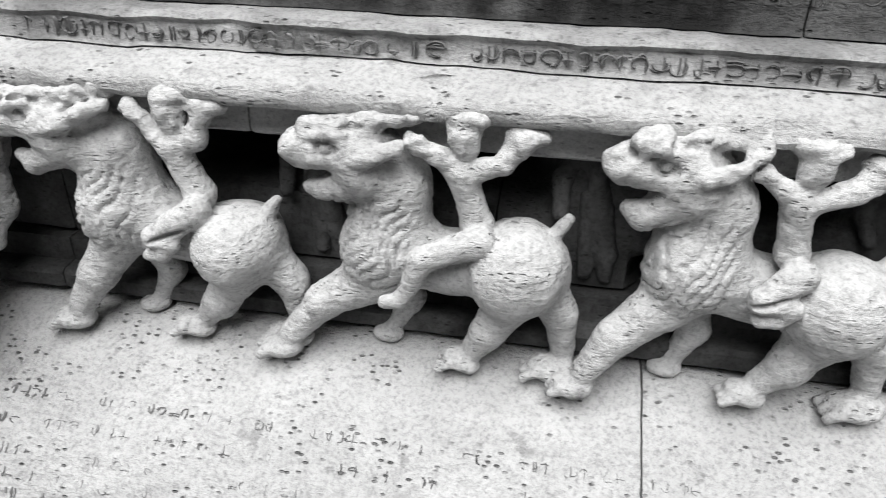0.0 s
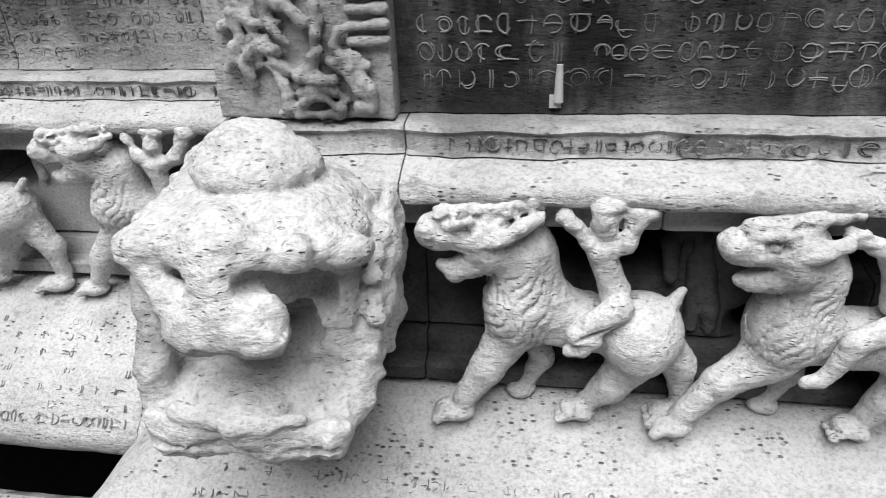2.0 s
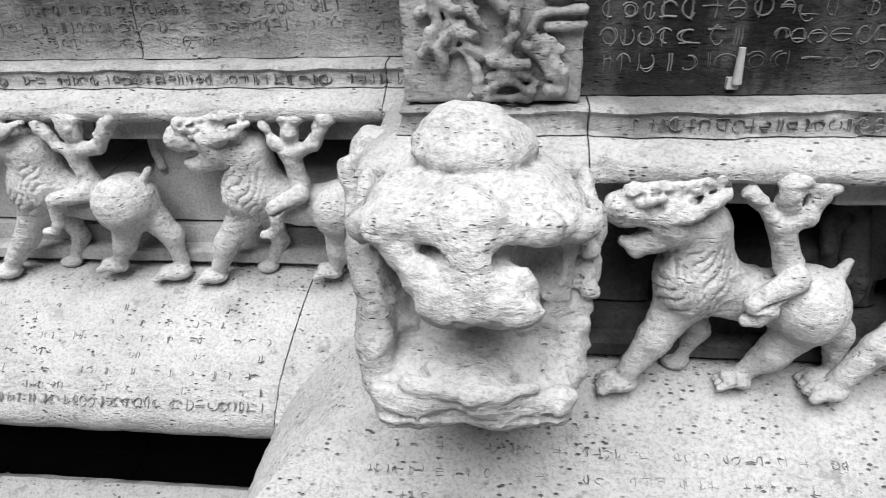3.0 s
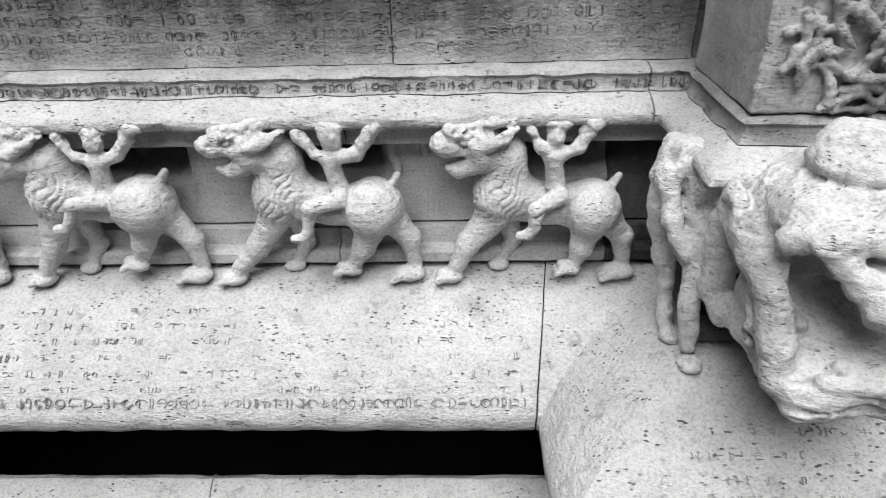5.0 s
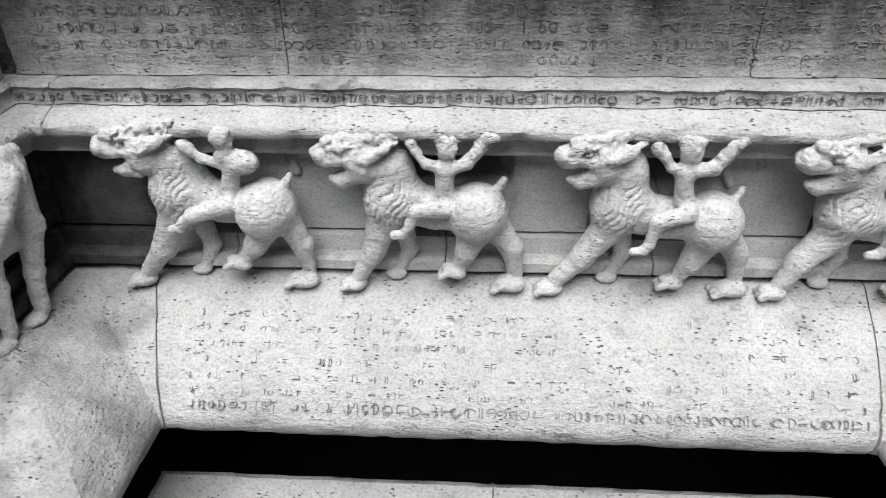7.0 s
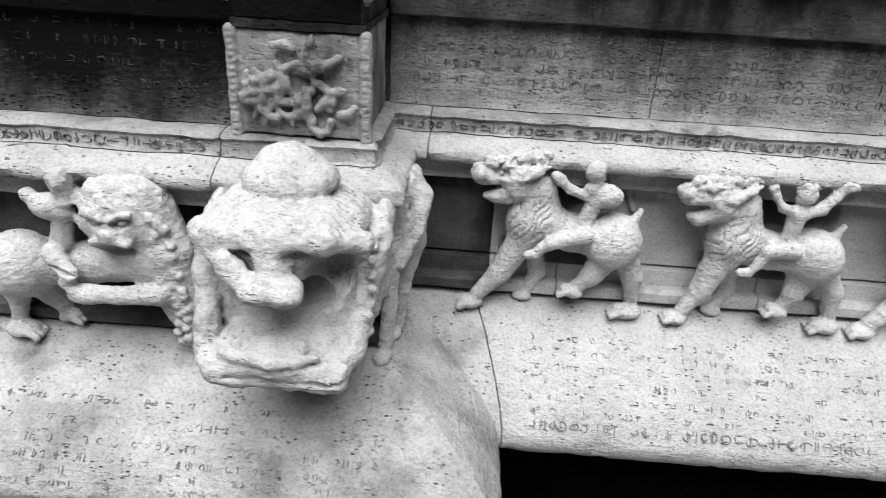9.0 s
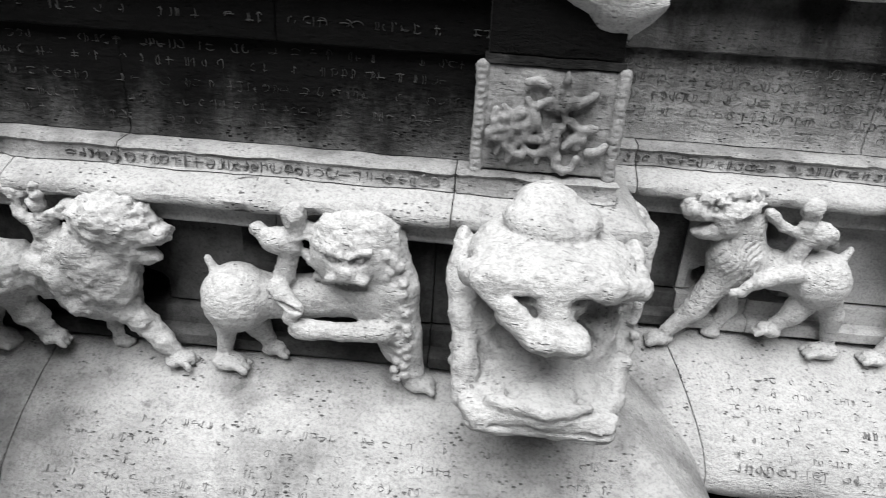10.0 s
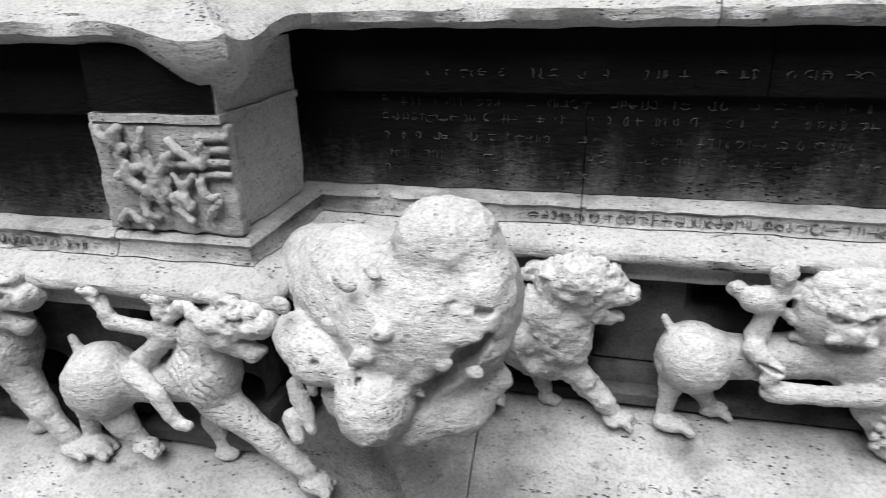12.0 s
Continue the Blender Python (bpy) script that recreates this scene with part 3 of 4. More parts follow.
def place_lion(mesh, x, bay, right=False, scale=1.0, label=""):
    ob = new("lion_statue", mesh)
    ob.matrix_world = pose(x, BAY_Y[bay], 0.0) @ Matrix.Diagonal((-scale if right else scale, scale, scale, 1))
    return tagged(ob, label or "weathered grey granite lion with small rider, striding on the roll moulding", "lion statue", group="lions of the frieze")


place_lion(lion(1, (-0.038, 0.314), (0.044, 0.196), (0.288, 0.166), 0.060, (0.249, 0.026), 0.372, 0.208, -0.008, reach=((-0.054, 0.344), (0.066, 0.348)), knee=(-0.040, 0.182), foot=(-0.054, 0.130), stretch=0.03),
           0.615, "recess", label="pale granite lion with rider beside the projecting head")
place_lion(lion(2, (-0.017, 0.318), (0.065, 0.200), (0.313, 0.172), 0.062, (0.250, 0.030), 0.396, 0.246, -0.008, knee=(-0.053, 0.190), foot=(-0.076, 0.128)), 0.137, "recess",
           label="pale granite lion with rider, tail looped on the wall")
place_lion(lion(3, (-0.064, 0.314), (0.026, 0.210), (0.263, 0.184), 0.063, (0.214, 0.046), 0.352, 0.196, 0.002, reach=((-0.066, 0.342), (0.080, 0.348)), knee=(-0.056, 0.204), foot=(-0.084, 0.156)), -0.293, "recess",
           label="pale granite lion with grinning mouth and slender rider")
place_lion(lion(4, (-0.026, 0.328), (0.058, 0.222), (0.300, 0.187), 0.064, (0.222, 0.056), 0.374, 0.228, 0.018, hunched=True, reach=((-0.076, 0.335), (0.014, 0.350)), knee=(-0.072, 0.186), foot=(-0.102, 0.162)), -0.775, "recess",
           label="pale granite lion with seated hunched rider, at the recess end")
place_lion(lion(5, (-0.054, 0.306), (0.035, 0.184), (0.262, 0.150), 0.059, (0.179, 0.010), 0.335, 0.216, -0.022, reach=((-0.072, 0.335), (0.018, 0.335)), knee=(-0.048, 0.172), foot=(-0.040, 0.150), out=0.016), 1.423, "right",
           label="worn granite lion with wavy mane and leaning rider")
place_lion(lion(6, (0.017, 0.300), (0.078, 0.166), (0.312, 0.157), 0.066, (0.245, 0.010), 0.384, 0.256, -0.020, reach=((-0.082, 0.322), (0.050, 0.328)), knee=(-0.060, 0.180), foot=(-0.090, 0.120), stretch=0.02, out=0.016), 1.747, "right",
           label="worn granite lion with open mouth and rider, arms raised")
place_lion(lion(7, (-0.007, 0.312), (0.060, 0.184), (0.286, 0.156), 0.065, (0.212, 0.016), 0.366, 0.217, -0.008, reach=((-0.056, 0.318), (0.070, 0.330)), knee=(-0.030, 0.176), foot=(-0.010, 0.156), stretch=0.03, out=0.018), 2.151, "right",
           label="large worn granite lion with rider, fore leg thrust forward")
place_lion(lion(8, out=0.014), 2.60, "right")
place_lion(lion(9, (0.05, 0.30), (0.040, 0.20), (0.356, 0.160), 0.069, (0.300, 0.028), 0.398, 0.256, -0.016, hunched=True, reach=((-0.034, 0.330), (0.046, 0.312)), knee=(-0.030, 0.170), foot=(-0.030, 0.140), frontal=True), -1.319, "mid", right=True,
           label="granite lion with round maned face turned outward")
place_lion(lion(10, (-0.030, 0.286), (0.070, 0.176), (0.330, 0.168), 0.066, (0.250, 0.030), 0.400, 0.240, -0.020, reach=((-0.070, 0.330), (0.030, 0.340)), crumbled=1.6, mass=1.0), -1.811, "mid", right=True,
           label="dark worn granite lion with broken rider, head lowered")
place_lion(lion(11, (0.020, 0.322), (0.128, 0.200), (0.400, 0.164), 0.070, (0.330, 0.034), 0.470, 0.296, -0.066, reach=((-0.100, 0.340), (0.072, 0.345)), knee=(-0.050, 0.180), foot=(-0.080, 0.130), stretch=0.03), -2.334, "left", right=True,
           label="worn granite lion leaping with fore leg stretched down")
place_lion(lion(12), -2.83, "left", right=True, scale=1.05)


def tail_relief(x, z, bay, hanging=False, right=False):
    """A tail looped in low relief on the wall behind a lion: cut from the wall's own stone."""
    y = 0.004
    c = Carving((-0.05, -0.045, -0.13), (0.11, 0.02, 0.12), 0.0035, int(abs(x) * 100))
    if hanging:
        c.limb((0.0, y - 0.02, 0.0, 0.011), (-0.002, y, 0.045, 0.013), (0.014, y, 0.082, 0.013), (0.040, y, 0.062, 0.014), (0.054, y - 0.004, 0.0, 0.015), (0.066, y - 0.006, -0.060, 0.016), (0.070, y - 0.006, -0.095, 0.011), k=0.006)
        c.limb((0.036, y - 0.004, 0.02, 0.012), (0.042, y - 0.006, -0.09, 0.012), k=0.003)
    else:
        c.limb((0.0, y - 0.012, 0.0, 0.010), (-0.012, y, 0.030, 0.011), (-0.013, y, 0.062, 0.011), (0.005, y, 0.086, 0.011), (0.034, y, 0.086, 0.011), (0.055, y, 0.064, 0.011), (0.060, y, 0.034, 0.010), k=0.004)
        c.limb((0.010, y + 0.004, 0.03, 0.008), (0.022, y + 0.004, 0.058, 0.010), (0.036, y + 0.004, 0.05, 0.008), k=0.006)
    c.wear([(0.012, 0.0015), (0.007, 0.0012)])
    ob = new("tail_relief", c.mesh("tail_relief", BACK if bay == "recess" else BACK_DARK))
    ob.parent = frieze_back
    ob.matrix_world = pose(x, BAY_Y[bay], z) @ Matrix.Diagonal((-1 if right else 1, 1, 1, 1))


tail_relief(0.498, 0.222, "recess")
tail_relief(-0.424, 0.240, "recess")
tail_relief(1.728, 0.206, "right", hanging=True)
tail_relief(2.105, 0.208, "right", hanging=True)
tail_relief(2.486, 0.206, "right")


def head_mesh(seed, legs=-1, wrinkles=0.0028, nose=1.0, cheeks=(1.0, 1.0), worn=1.0, cell=0.0036):
    """A great projecting monster head that looks towards -y, its neck at y = 0, with a round knob on top."""
    c = Carving((-0.27, -0.50, -0.03), (0.27, 0.12, 0.56), cell, seed)
    r = c.rng
    c.limb((0, 0.04, 0.26, 0.115), (0, -0.12, 0.30, 0.120), k=0.03)
    c.ball((0, -0.19, 0.345), (0.148, 0.165, 0.095), k=0.03)
    c.ball((0, -0.265, 0.385), (0.142, 0.130, 0.052), k=0.03)
    c.ball((0, -0.290, 0.398), (0.132, 0.098, 0.034), k=0.02)
    # knob: a flat cushion with a smaller dome
    c.ball((-0.002, -0.215, 0.446), (0.086, 0.088, 0.040), k=0.005)
    c.ball((-0.014, -0.195, 0.472), (0.052, 0.054, 0.030), k=0.012)
    # the hollow face behind, cheeks and jaw
    c.slab((0, -0.235, 0.275), (0.128, 0.085, 0.10), rnd=0.03, k=0.02)
    for q in (-1, 1):
        c.limb((0.015 * q, -0.372, 0.398, 0.018), (0.090 * q, -0.366, 0.396, 0.018), (0.140 * q, -0.318, 0.378, 0.022), k=0.014)
        back = 0.055 if q > 0 else 0.0
        c.limb((0.146 * q, -0.22, 0.34, 0.036), (0.142 * q, -0.300 + back, 0.285, 0.026), (0.134 * q, -0.345 + back, 0.215, 0.022), (0.127 * q, -0.365 + back * 0.4, 0.165, 0.022), k=0.014)
    c.slab((0, -0.275, 0.152), (0.130, 0.150, 0.030), rnd=0.024, k=0.016)
    # open mouth with hollow cheeks
    c.ball((0, -0.380, 0.262), (0.110, 0.160, 0.046), k=0.010, cut=True)
    for q in (-1, 1):
        c.ball((0.086 * q, -0.395, 0.310), (0.044 * cheeks[q > 0], 0.145 * cheeks[q > 0], 0.066 * cheeks[q > 0]), k=0.007, cut=True, tilt=-20 * q)
        c.ball((0.062 * q, -0.394, 0.364), (0.036, 0.040, 0.0125), k=0.005, cut=True, tilt=-12 * q)
        c.ball((0.030 * q * nose + 0.010, -0.416, 0.318), (0.036 * nose, 0.030, 0.025 * nose), k=0.010)
        c.limb((0.060 * q, -0.385, 0.352, 0.014), (0.078 * q, -0.378, 0.335, 0.012), k=0.008)
        c.ball((0.026 * q + 0.008, -0.445, 0.306), (0.008, 0.010, 0.005), k=0.004, cut=True)
    c.limb((0, -0.378, 0.392, 0.022), (0.004, -0.396, 0.356, 0.014), (0.008, -0.410, 0.326, 0.018), k=0.010)
    # eye slots, a slanting bar from one brow to the snout and the deep socket of the other eye
    c.limb((0, -0.365, 0.392, 0.040 * nose), (0.006, -0.388, 0.345, 0.036 * nose), k=0.012)
    for q in (-1, 1):
        c.ball((0.054 * q, -0.410, 0.366), (0.030, 0.078, 0.016), k=0.005, cut=True, tilt=-18 * q)
        if q < 0:
            c.limb((-0.118, -0.360, 0.388, 0.016), (-0.070, -0.388, 0.350, 0.0165), (-0.028, -0.404, 0.320, 0.024), k=0.012)
        else:
            c.ball((0.078, -0.400, 0.346), (0.034, 0.100, 0.021), k=0.006, cut=True, tilt=-30)
    c.ball((0.012, -0.404, 0.322), (0.058 * nose, 0.036, 0.032 * nose), k=0.012, tilt=8)
    c.ball((0.016, -0.400, 0.266), (0.080, 0.18, 0.027), k=0.006, cut=True, tilt=6)
    # sloping mouth floor, tongue and lined lower lip
    c.ball((0.0, -0.315, 0.182), (0.112, 0.090, 0.036), k=0.014)
    c.ball((0.0, -0.375, 0.196), (0.060, 0.060, 0.020), k=0.008)
    c.limb((-0.085, -0.405, 0.190, 0.010), (0.0, -0.432, 0.192, 0.013), (0.075, -0.410, 0.194, 0.009), k=0.004)
    c.limb((-0.122, -0.398, 0.170, 0.013), (0.0, -0.424, 0.172, 0.014), (0.122, -0.398, 0.170, 0.013), k=0.008)
    for dz in (0.150, 0.134):
        c.limb((-0.130, -0.418, dz, 0.004), (0.0, -0.432, dz, 0.004), (0.130, -0.418, dz, 0.004), k=0.003, cut=True)
    # ears and a row of curls along the cheeks
    for q in (-1, 1):
        c.ball((0.158 * q, -0.165, 0.350), (0.020, 0.042, 0.048), k=0.012)
        c.ball((0.178 * q, -0.170, 0.350), (0.010, 0.020, 0.024), k=0.005, cut=True)
        for i in range(11):
            c.ball((0.152 * q, -0.245 - 0.014 * (i % 3) - 0.004 * i, 0.36 - 0.017 * i), (0.010, 0.012, 0.009), k=0.010)
        c.limb((0.130 * q, -0.10, 0.30, 0.036), (0.135 * q, -0.105, 0.18, 0.024), (0.125 * q, -0.13, 0.13, 0.020), k=0.014)
    c.ridges((-0.14, -0.40, 0.36), (0.14, -0.14, 0.45), wrinkles, lambda x, y, z: 150 * (y + 0.12 * np.abs(x)) + 0.7 * np.sin(x * 60), soft=0.03)
    # legs of its body on the return of the wall
    if legs:
        c.slab((0.110 * legs, 0.005, 0.270), (0.078, 0.085, 0.105), rnd=0.05, k=0.02)
        c.limb((0.190 * legs, 0.030, 0.330, 0.040), (0.196 * legs, 0.030, 0.230, 0.028), (0.176 * legs, 0.020, 0.110, 0.019), (0.168 * legs, 0.010, 0.022, 0.016), k=0.010)
        c.limb((0.150 * legs, -0.060, 0.240, 0.030), (0.160 * legs, -0.075, 0.120, 0.017), (0.152 * legs, -0.085, 0.024, 0.015), k=0.010)
        c.ball((0.160 * legs, -0.012, 0.004), (0.022, 0.032, 0.014), k=0.006)
        c.ball((0.148 * legs, -0.105, -0.002), (0.022, 0.030, 0.014), k=0.006)
        c.limb((0.215 * legs, 0.0, 0.350, 0.022), (0.205 * legs, -0.04, 0.280, 0.016), (0.180 * legs, -0.07, 0.215, 0.012), k=0.006)
        c.slab((0.03 * legs, 0.03, 0.37), (0.180, 0.055, 0.030), rnd=0.02, k=0.02)
        c.ball((0.175 * legs, -0.075, 0.300), (0.030, 0.016, 0.030), k=0.005, cut=True)
    c.wear([(0.05, 0.0045 * worn), (0.02, 0.0024 * worn), (0.009, 0.0014 * worn)])
    return c.mesh("monster_head_statue", STATUE)


def curled_head_mesh(seed, cell=0.004):
    """The head at the far corner: it gapes towards +x, its flank a mass of worn curls, with a great round cheek ball."""
    c = Carving((-0.32, -0.25, -0.02), (0.27, 0.20, 0.60), cell, seed)
    r = c.rng
    c.limb((-0.16, 0.10, 0.36, 0.080), (-0.06, 0.02, 0.36, 0.100), (0.03, -0.03, 0.345, 0.120), k=0.03)
    c.ball((0.03, -0.02, 0.255), (0.125, 0.085, 0.080), k=0.02)
    c.ball((0.09, -0.03, 0.37), (0.115, 0.115, 0.135), k=0.03)
    c.ball((0.10, -0.04, 0.475), (0.082, 0.078, 0.070), k=0.012)
    c.ball((0.16, -0.05, 0.40), (0.050, 0.085, 0.090), k=0.02)
    # gaping jaws
    c.limb((-0.06, -0.08, 0.225, 0.040), (0.05, -0.085, 0.200, 0.042), (0.13, -0.06, 0.215, 0.038), (0.175, -0.04, 0.255, 0.026), k=0.02)
    c.ball((0.115, -0.135, 0.305), (0.105, 0.060, 0.022), k=0.008, cut=True, tilt=52)
    c.ball((0.03, -0.150, 0.245), (0.05, 0.04, 0.010), k=0.006, cut=True, tilt=20)
    for i in range(9):
        f = i / 8
        c.ball((0.045 + 0.125 * f, -0.098 + 0.01 * f, 0.245 + 0.15 * f), (0.012, 0.014, 0.012), k=0.004)
    c.limb((0.03, -0.130, 0.262, 0.014), (0.085, -0.135, 0.318, 0.013), (0.125, -0.125, 0.385, 0.013), (0.15, -0.11, 0.43, 0.012), k=0.006)
    # cheek ball with a cut arc, and the sweeping horn above it
    c.ball((0.008, -0.136, 0.252), 0.060, k=0.005)
    c.limb((-0.027, -0.192, 0.274, 0.004), (0.003, -0.200, 0.281, 0.004), (0.033, -0.192, 0.271, 0.004), k=0.003, cut=True)
    c.limb((-0.135, -0.070, 0.315, 0.040), (-0.09, -0.105, 0.300, 0.036), (-0.01, -0.130, 0.295, 0.022), k=0.008)
    # hair and beard tufts behind
    for i in range(7):
        x = -0.165 + 0.012 * (i % 3)
        c.limb((x, -0.02 - 0.008 * i, 0.26 - 0.018 * i, 0.016), (x + 0.012, -0.035 - 0.008 * i, 0.235 - 0.018 * i, 0.012), k=0.004)
    c.slab((-0.06, 0.06, 0.15), (0.08, 0.04, 0.03), rnd=0.02, k=0.015)
    # worn curls and drilled holes over the flank
    for i in range(64):
        x, z = r.uniform(-0.14, 0.17), r.uniform(0.27, 0.46)
        h = ((x - 0.03) / 0.22) ** 2 + ((z - 0.36) / 0.14) ** 2
        if h < 0.95:
            y = -0.03 - 0.125 * math.sqrt(1 - h)
            if i % 3 == 0:
                c.ball((x, y, z), (r.uniform(0.008, 0.016), 0.006, r.uniform(0.006, 0.010)), k=0.009, tilt=r.uniform(-60, 60))
            else:
                c.ball((x + 0.006, y - 0.010, z - 0.004), (r.uniform(0.005, 0.012), 0.012, 0.005), k=0.003, cut=True, tilt=r.uniform(-60, 60))
    c.wear([(0.05, 0.0045), (0.02, 0.0026), (0.009, 0.0016)])
    return c.mesh("monster_head_statue", STATUE)


def place_head(mesh, x, y, z, turn, label, scale=1.0, deep=1.0, wide=1.0):
    ob = new("monster_head_statue", mesh)
    ob.matrix_world = pose(x, y, z, 0, 0, turn) @ Matrix.Diagonal((scale * wide, scale * deep, scale, 1))
    return tagged(ob, label, "head statue", group="projecting heads")


place_head(head_mesh(21, legs=-1, wrinkles=0.0012, nose=1.2, cheeks=(1.12, 0.85), worn=1.5), 1.184, -0.275, -0.006, 2, "great worn granite monster head with round knob, mouth open", scale=0.97, deep=0.89, wide=0.98)
place_head(head_mesh(22, legs=1, nose=0.78), -1.098, -0.235, -0.004, 0, "great granite monster head with wrinkled brow and flat jaw", scale=0.93, deep=0.97)
place_head(curled_head_mesh(23), -2.18, -0.60, 0.0, 0, "great granite monster head covered in curls, mouth gaping sideways")


# ---- carved panels at the foot of the pilasters ----
def panel_mesh(seed, beads):
    c = Carving((-0.15, -0.05, -0.02), (0.15, 0.03, 0.215), 0.0032, seed)
    r = c.rng
    c.slab((0, 0.008, 0.092), (0.126, 0.012, 0.092), rnd=0.004, k=0.003)
    for i in range(30):
        x, z, a, n = r.uniform(-0.085, 0.085), r.uniform(0.015, 0.165), r.uniform(0, 6.28), r.randint(3, 6)
        pts, bend = [], r.uniform(-0.9, 0.9)
        for q in range(n):
            pts.append((x, -0.010 - 0.010 * r.rand(), z, 0.0088 - 0.0009 * q))
            x, z, a = x + 0.017 * math.cos(a), z + 0.017 * math.sin(a), a + bend
            x, z = min(0.1, max(-0.1, x)), min(0.178, max(0.01, z))
        c.limb(*pts, k=0.003)
    if beads:
        for q in (-1, 1):
            c.limb((0.118 * q, -0.004, 0.0, 0.011), (0.118 * q, -0.004, 0.18, 0.011), k=0.003)
            for i in range(16):
                c.slab((0.118 * q, -0.016, 0.006 + 0.0115 * i), (0.012, 0.004, 0.002), rnd=0.001, k=0.001, cut=True)
    else:
        for i in range(4):
            c.limb((0.075, -0.010, 0.105 + 0.02 * i, 0.007), (0.122, -0.010, 0.107 + 0.02 * i, 0.007), k=0.003)
    c.wear([(0.03, 0.002), (0.01, 0.0015)])
    return c.mesh("carved_panel", PANEL)


def pilaster(x, bay, seed, beads, label):
    """A corner pilaster: a plain shaft with a carved panel at its foot and a thin cap."""
    top = tagged(new("pilaster"), label, "pilaster", group="corner pilasters")
    top.location = (x, BAY_Y[bay], 0.4425)
    w = 0.124 if bay == "right" else 0.112
    for name, lo, hi, front in (("shaft", 0.200, 0.30, -0.026), ("cap", 0.186, 0.200, -0.032), ("core", 0.0, 0.186, -0.014)):
        bm = bmesh.new()
        bmesh.ops.create_cube(bm, size=1)
        for v in bm.verts:
            v.co = Vector((v.co.x * 2 * (w + (0.005 if name == "cap" else 0.0)), 0.25 if v.co.y > 0 else front, lo if v.co.z < 0 else hi))
        bmesh.ops.subdivide_edges(bm, edges=bm.edges, cuts=7, use_grid_fill=True)
        for v in bm.verts:
            p = v.co + top.location
            v.co += noise.noise_vector(p * 22) * 0.003
        part(name, bm, LIGHT if bay == "left" else PANEL if name == "core" or bay == "right" else SOOT, top)
    bm = bmesh.new()
    bmesh.ops.create_grid(bm, x_segments=12, y_segments=6, size=1)
    for v in bm.verts:
        a, b = v.co.x, v.co.y
        v.co = Vector((a * (w - 0.002), -0.0315, 0.2505 + 0.0475 * b))
        v.co += noise.noise_vector((v.co + top.location) * 22) * 0.002
    bmesh.ops.solidify(bm, geom=bm.faces[:], thickness=-0.006)
    part("front_slab", bm, SOOT if bay == "right" else BLACK, top, "black stained front of the shaft")
    ob = new("carved_panel", panel_mesh(seed, beads))
    ob.parent = top
    ob.location = (0, -0.024, 0.0)
    tagged(ob, "worn carved scroll panel in low relief")
    return top


pilaster(1.206, "right", 31, False, "stained stone corner pilaster with carved panel")
pilaster(-1.118, "mid", 32, True, "stained stone corner pilaster with beaded carved panel")
pilaster(-2.565, "left", 33, False, "pale sided stone corner pilaster with carved panel")


# ---- worn inscription: plain short bent bars in place of unreadable letters ----
def inscription(name, label, rows, material, size, seed, keep=0.9, curl=(0.5, 2.3), lift=0.0):
    """rows: (first x, last x, function giving the point and the up direction at x). One mesh of many little bars."""
    rng = random.Random(seed)
    verts, faces = [], []

    def stroke(pts, width, centre, right, up, out):
        base = len(verts)
        for k, (a, b) in enumerate(pts):
            p0, p1 = pts[max(0, k - 1)], pts[min(len(pts) - 1, k + 1)]
            tx, tz = p1[0] - p0[0], p1[1] - p0[1]
            m = math.hypot(tx, tz) or 1
            nx, nz = -tz / m * width, tx / m * width
            for (da, db, h) in ((nx, nz, -0.0015), (0, 0, 0.0016), (-nx, -nz, -0.0015)):
                verts.append(centre + right * (a + da) + up * (b + db) + out * h)
        for k in range(len(pts) - 1):
            for q in (0, 1):
                i = base + 3 * k + q
                faces.append((i, i + 1, i + 4, i + 3))

    for x0, x1, at in rows:
        x = x0
        while x < x1:
            w = size * rng.uniform(0.6, 1.15)
            if rng.random() < keep:
                centre, up, right = at(x + w / 2)
                out = right.cross(up).normalized()
                centre = centre + out * lift
                h = size * rng.uniform(0.75, 1.0)
                for _ in range(rng.choice((2, 3, 3))):
                    kind = rng.random()
                    if kind < 0.55:
                        a0, turn = rng.uniform(0, 6.28), rng.choice((-1, 1)) * rng.uniform(*curl)
                        rx, rz = w * rng.uniform(0.28, 0.5), h * rng.uniform(0.28, 0.5)
                        cx, cz = rng.uniform(-0.12, 0.12) * w, rng.uniform(-0.1, 0.1) * h
                        pts = [(cx + rx * math.cos(a0 + turn * k / 8), cz + rz * math.sin(a0 + turn * k / 8)) for k in range(9)]
                    elif kind < 0.82:
                        cx = rng.uniform(-0.3, 0.3) * w
                        pts = [(cx, -h * 0.45), (cx + 0.001, 0), (cx, h * 0.45)]
                    else:
                        cz = rng.uniform(-0.4, 0.4) * h
                        pts = [(-w * 0.4, cz), (0, cz + 0.001), (w * 0.4, cz)]
                    stroke(pts, size * 0.048, centre, right, up, out)
            x += w * 1.05
    me = bpy.data.meshes.new(name)
    me.from_pydata([tuple(v) for v in verts], [], faces)
    me.materials.append(material)
    return tagged(new(name, me), label, "inscription", kind="stuff")


RIGHT = Vector((1, 0, 0))


def on_wall(bay, o, z):
    return lambda x: (Vector((x, BAY_Y[bay] - o, z)), Vector((0, 0, 1)), RIGHT)


def on_roll(bay, along):
    """A row on the curved face of the roll, at a length along its profile from the top edge."""
    prof = ROLL[1:10]
    left = along
    for (o0, z0), (o1, z1) in zip(prof, prof[1:]):
        d = math.hypot(o1 - o0, z1 - z0)
        if left <= d:
            break
        left -= d
    f = left / d
    up = Vector((0, o1 - o0, z0 - z1)).normalized()
    return lambda x: (Vector((x, BAY_Y[bay] - (o0 + (o1 - o0) * f), z0 + (z1 - z0) * f)), up, RIGHT)


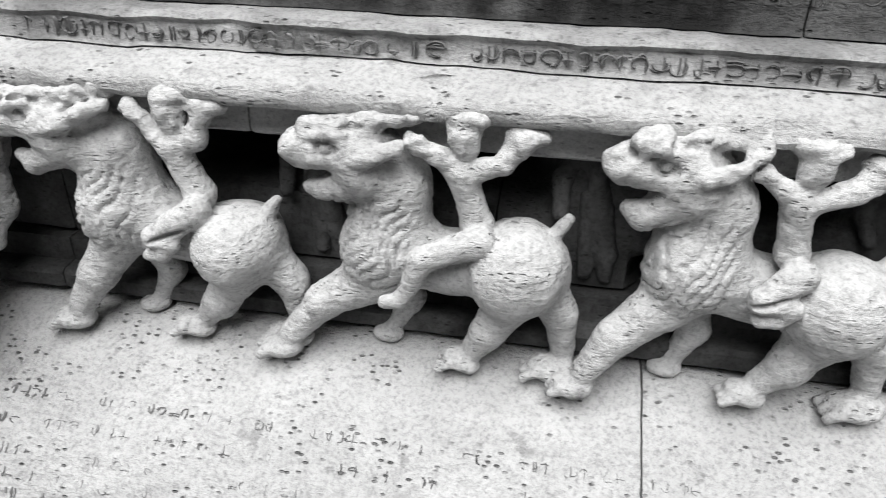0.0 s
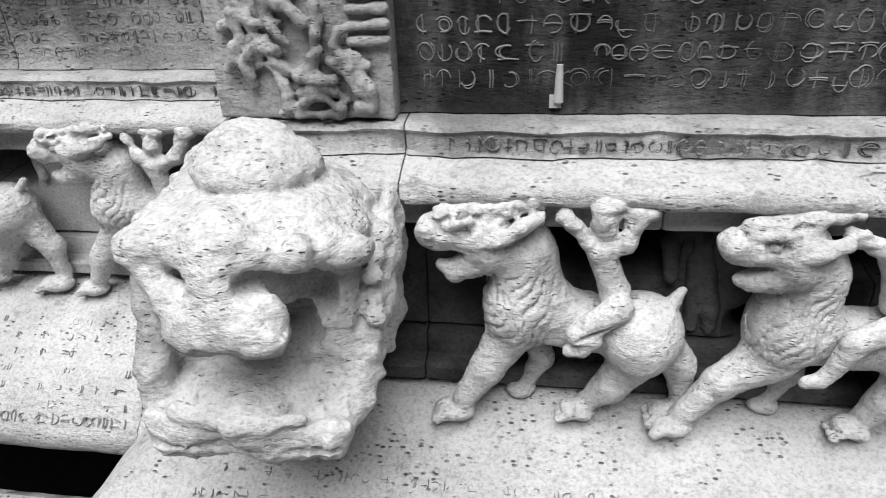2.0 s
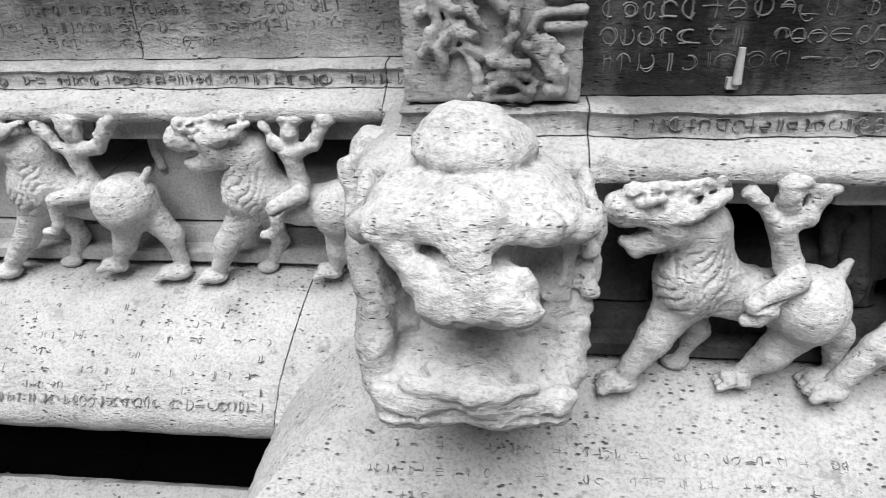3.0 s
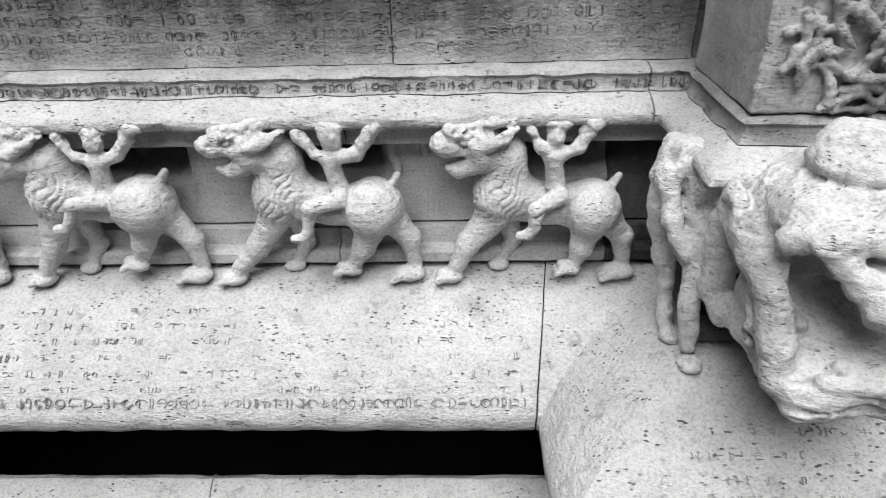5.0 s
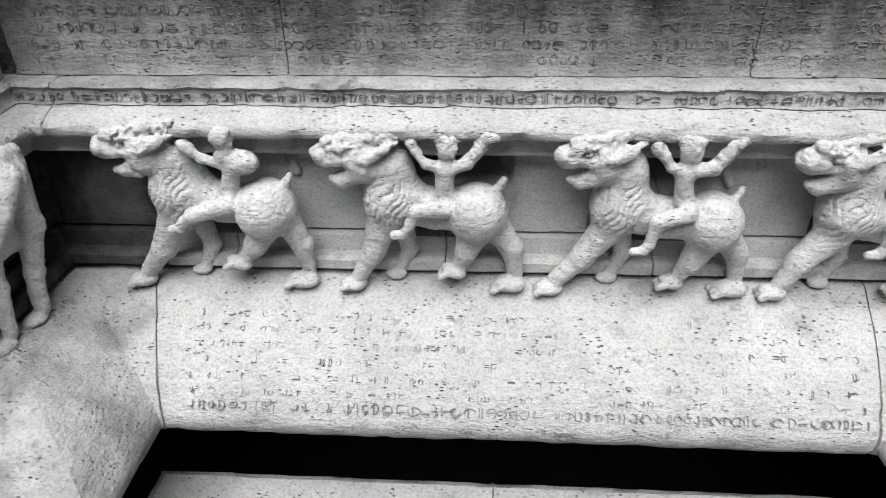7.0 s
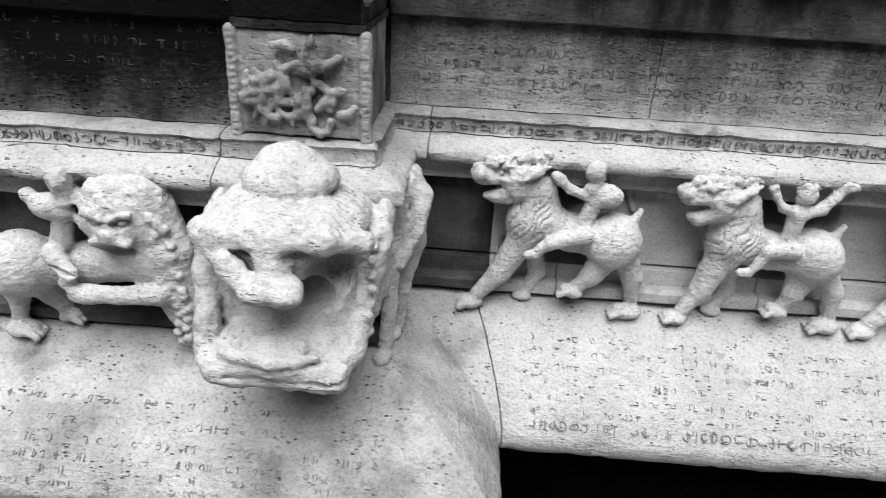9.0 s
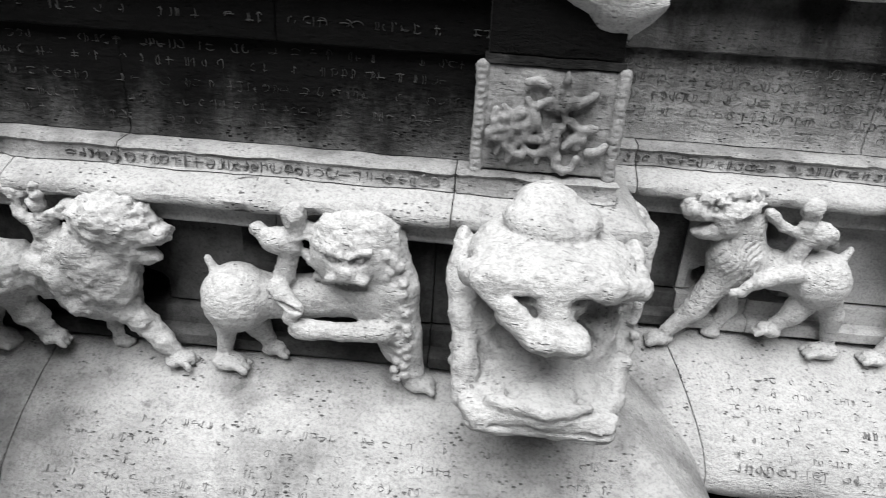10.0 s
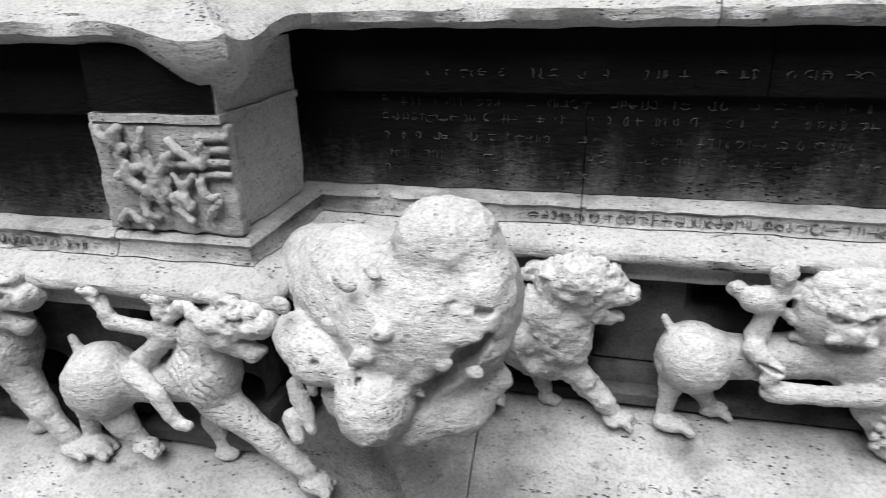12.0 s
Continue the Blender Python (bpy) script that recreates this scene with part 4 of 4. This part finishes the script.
BAYS = {"right": (1.40, 3.4), "recess": (-0.66, 0.77), "mid": (-2.0, -1.3), "left": (-3.4, -2.75)}
rows = []
for k, along in enumerate((0.10, 0.135, 0.17, 0.205, 0.24, 0.272, 0.30)):
    rows.append((-0.64, 0.75, on_roll("recess", along)))
inscription("roll_inscription", "shallow worn letters cut in the roll moulding", rows[:6], SHALLOW, 0.017, 41, 0.42, (0.5, 2.3), 0.001)
inscription("roll_edge_inscription", "dark row of letters along the roll's lower curve", rows[6:], SHALLOW, 0.024, 42, 0.92, (1.0, 4.6), 0.003)
rows = [(1.0 if b == "right" else BAYS[b][0], BAYS[b][1] if b != "mid" else -0.95, on_roll(b, a)) for b in ("right", "mid", "left") for a in (0.15, 0.19, 0.23, 0.26, 0.285, 0.31)]
inscription("front_roll_inscription", "shallow worn letters on the projecting roll mouldings", rows, SHALLOW, 0.017, 43, 0.45, (0.5, 2.3), 0.001)
rows = [(BAYS[b][0], BAYS[b][1], on_wall(b, 0.0385, 0.413)) for b in ("right", "mid", "left")] + [(-0.98, 1.08, on_wall("recess", 0.0385, 0.413))]
inscription("fillet_inscription", "row of worn letters cut in the fillet", rows, GROOVE, 0.023, 44, 0.97, (1.2, 5.0), 0.002)
rows = [(1.36, 3.3, on_wall("right", -0.0195, z)) for z in (0.488, 0.523, 0.560, 0.598)]
inscription("wall_inscription", "pale dusty letters cut in the black wall", rows, CHALK, 0.032, 45, 0.95, (1.5, 5.6))
rows = [(-0.95, 1.05, on_wall("recess", -0.0195, z)) for z in (0.472, 0.502, 0.535, 0.568, 0.602)]
inscription("recess_inscription", "dark worn letters cut in the recess wall", rows, GROOVE, 0.024, 46, 0.85, (1.2, 5.0))
rows = [(-2.3, -1.27, on_wall("mid", -0.0195, z)) for z in (0.475, 0.508, 0.545, 0.582, 0.612)] + [(-2.2, -1.0, on_wall("mid", 0.005, 0.67))]
inscription("dark_wall_inscription", "grey letters cut in the black stained wall", rows, DUST, 0.019, 47, 0.62, (0.5, 2.6))

# a whitened iron peg in the wall
bm = bmesh.new()
bmesh.ops.create_cone(bm, cap_ends=True, segments=10, radius1=0.007, radius2=0.0045, depth=0.05)
for v in bm.verts:
    v.co += Vector((0.004 * (v.co.z / 0.025) ** 2, -0.012, 0))
bmesh.ops.create_cube(bm, size=0.016, matrix=Matrix.Translation((0, -0.002, -0.026)))
peg = part("wall_peg", bm, IRON, None)
peg.location = (1.549, BAY_Y["right"] + 0.016, 0.485)
tagged(peg, "small whitened iron peg fixed in the black wall", "peg")
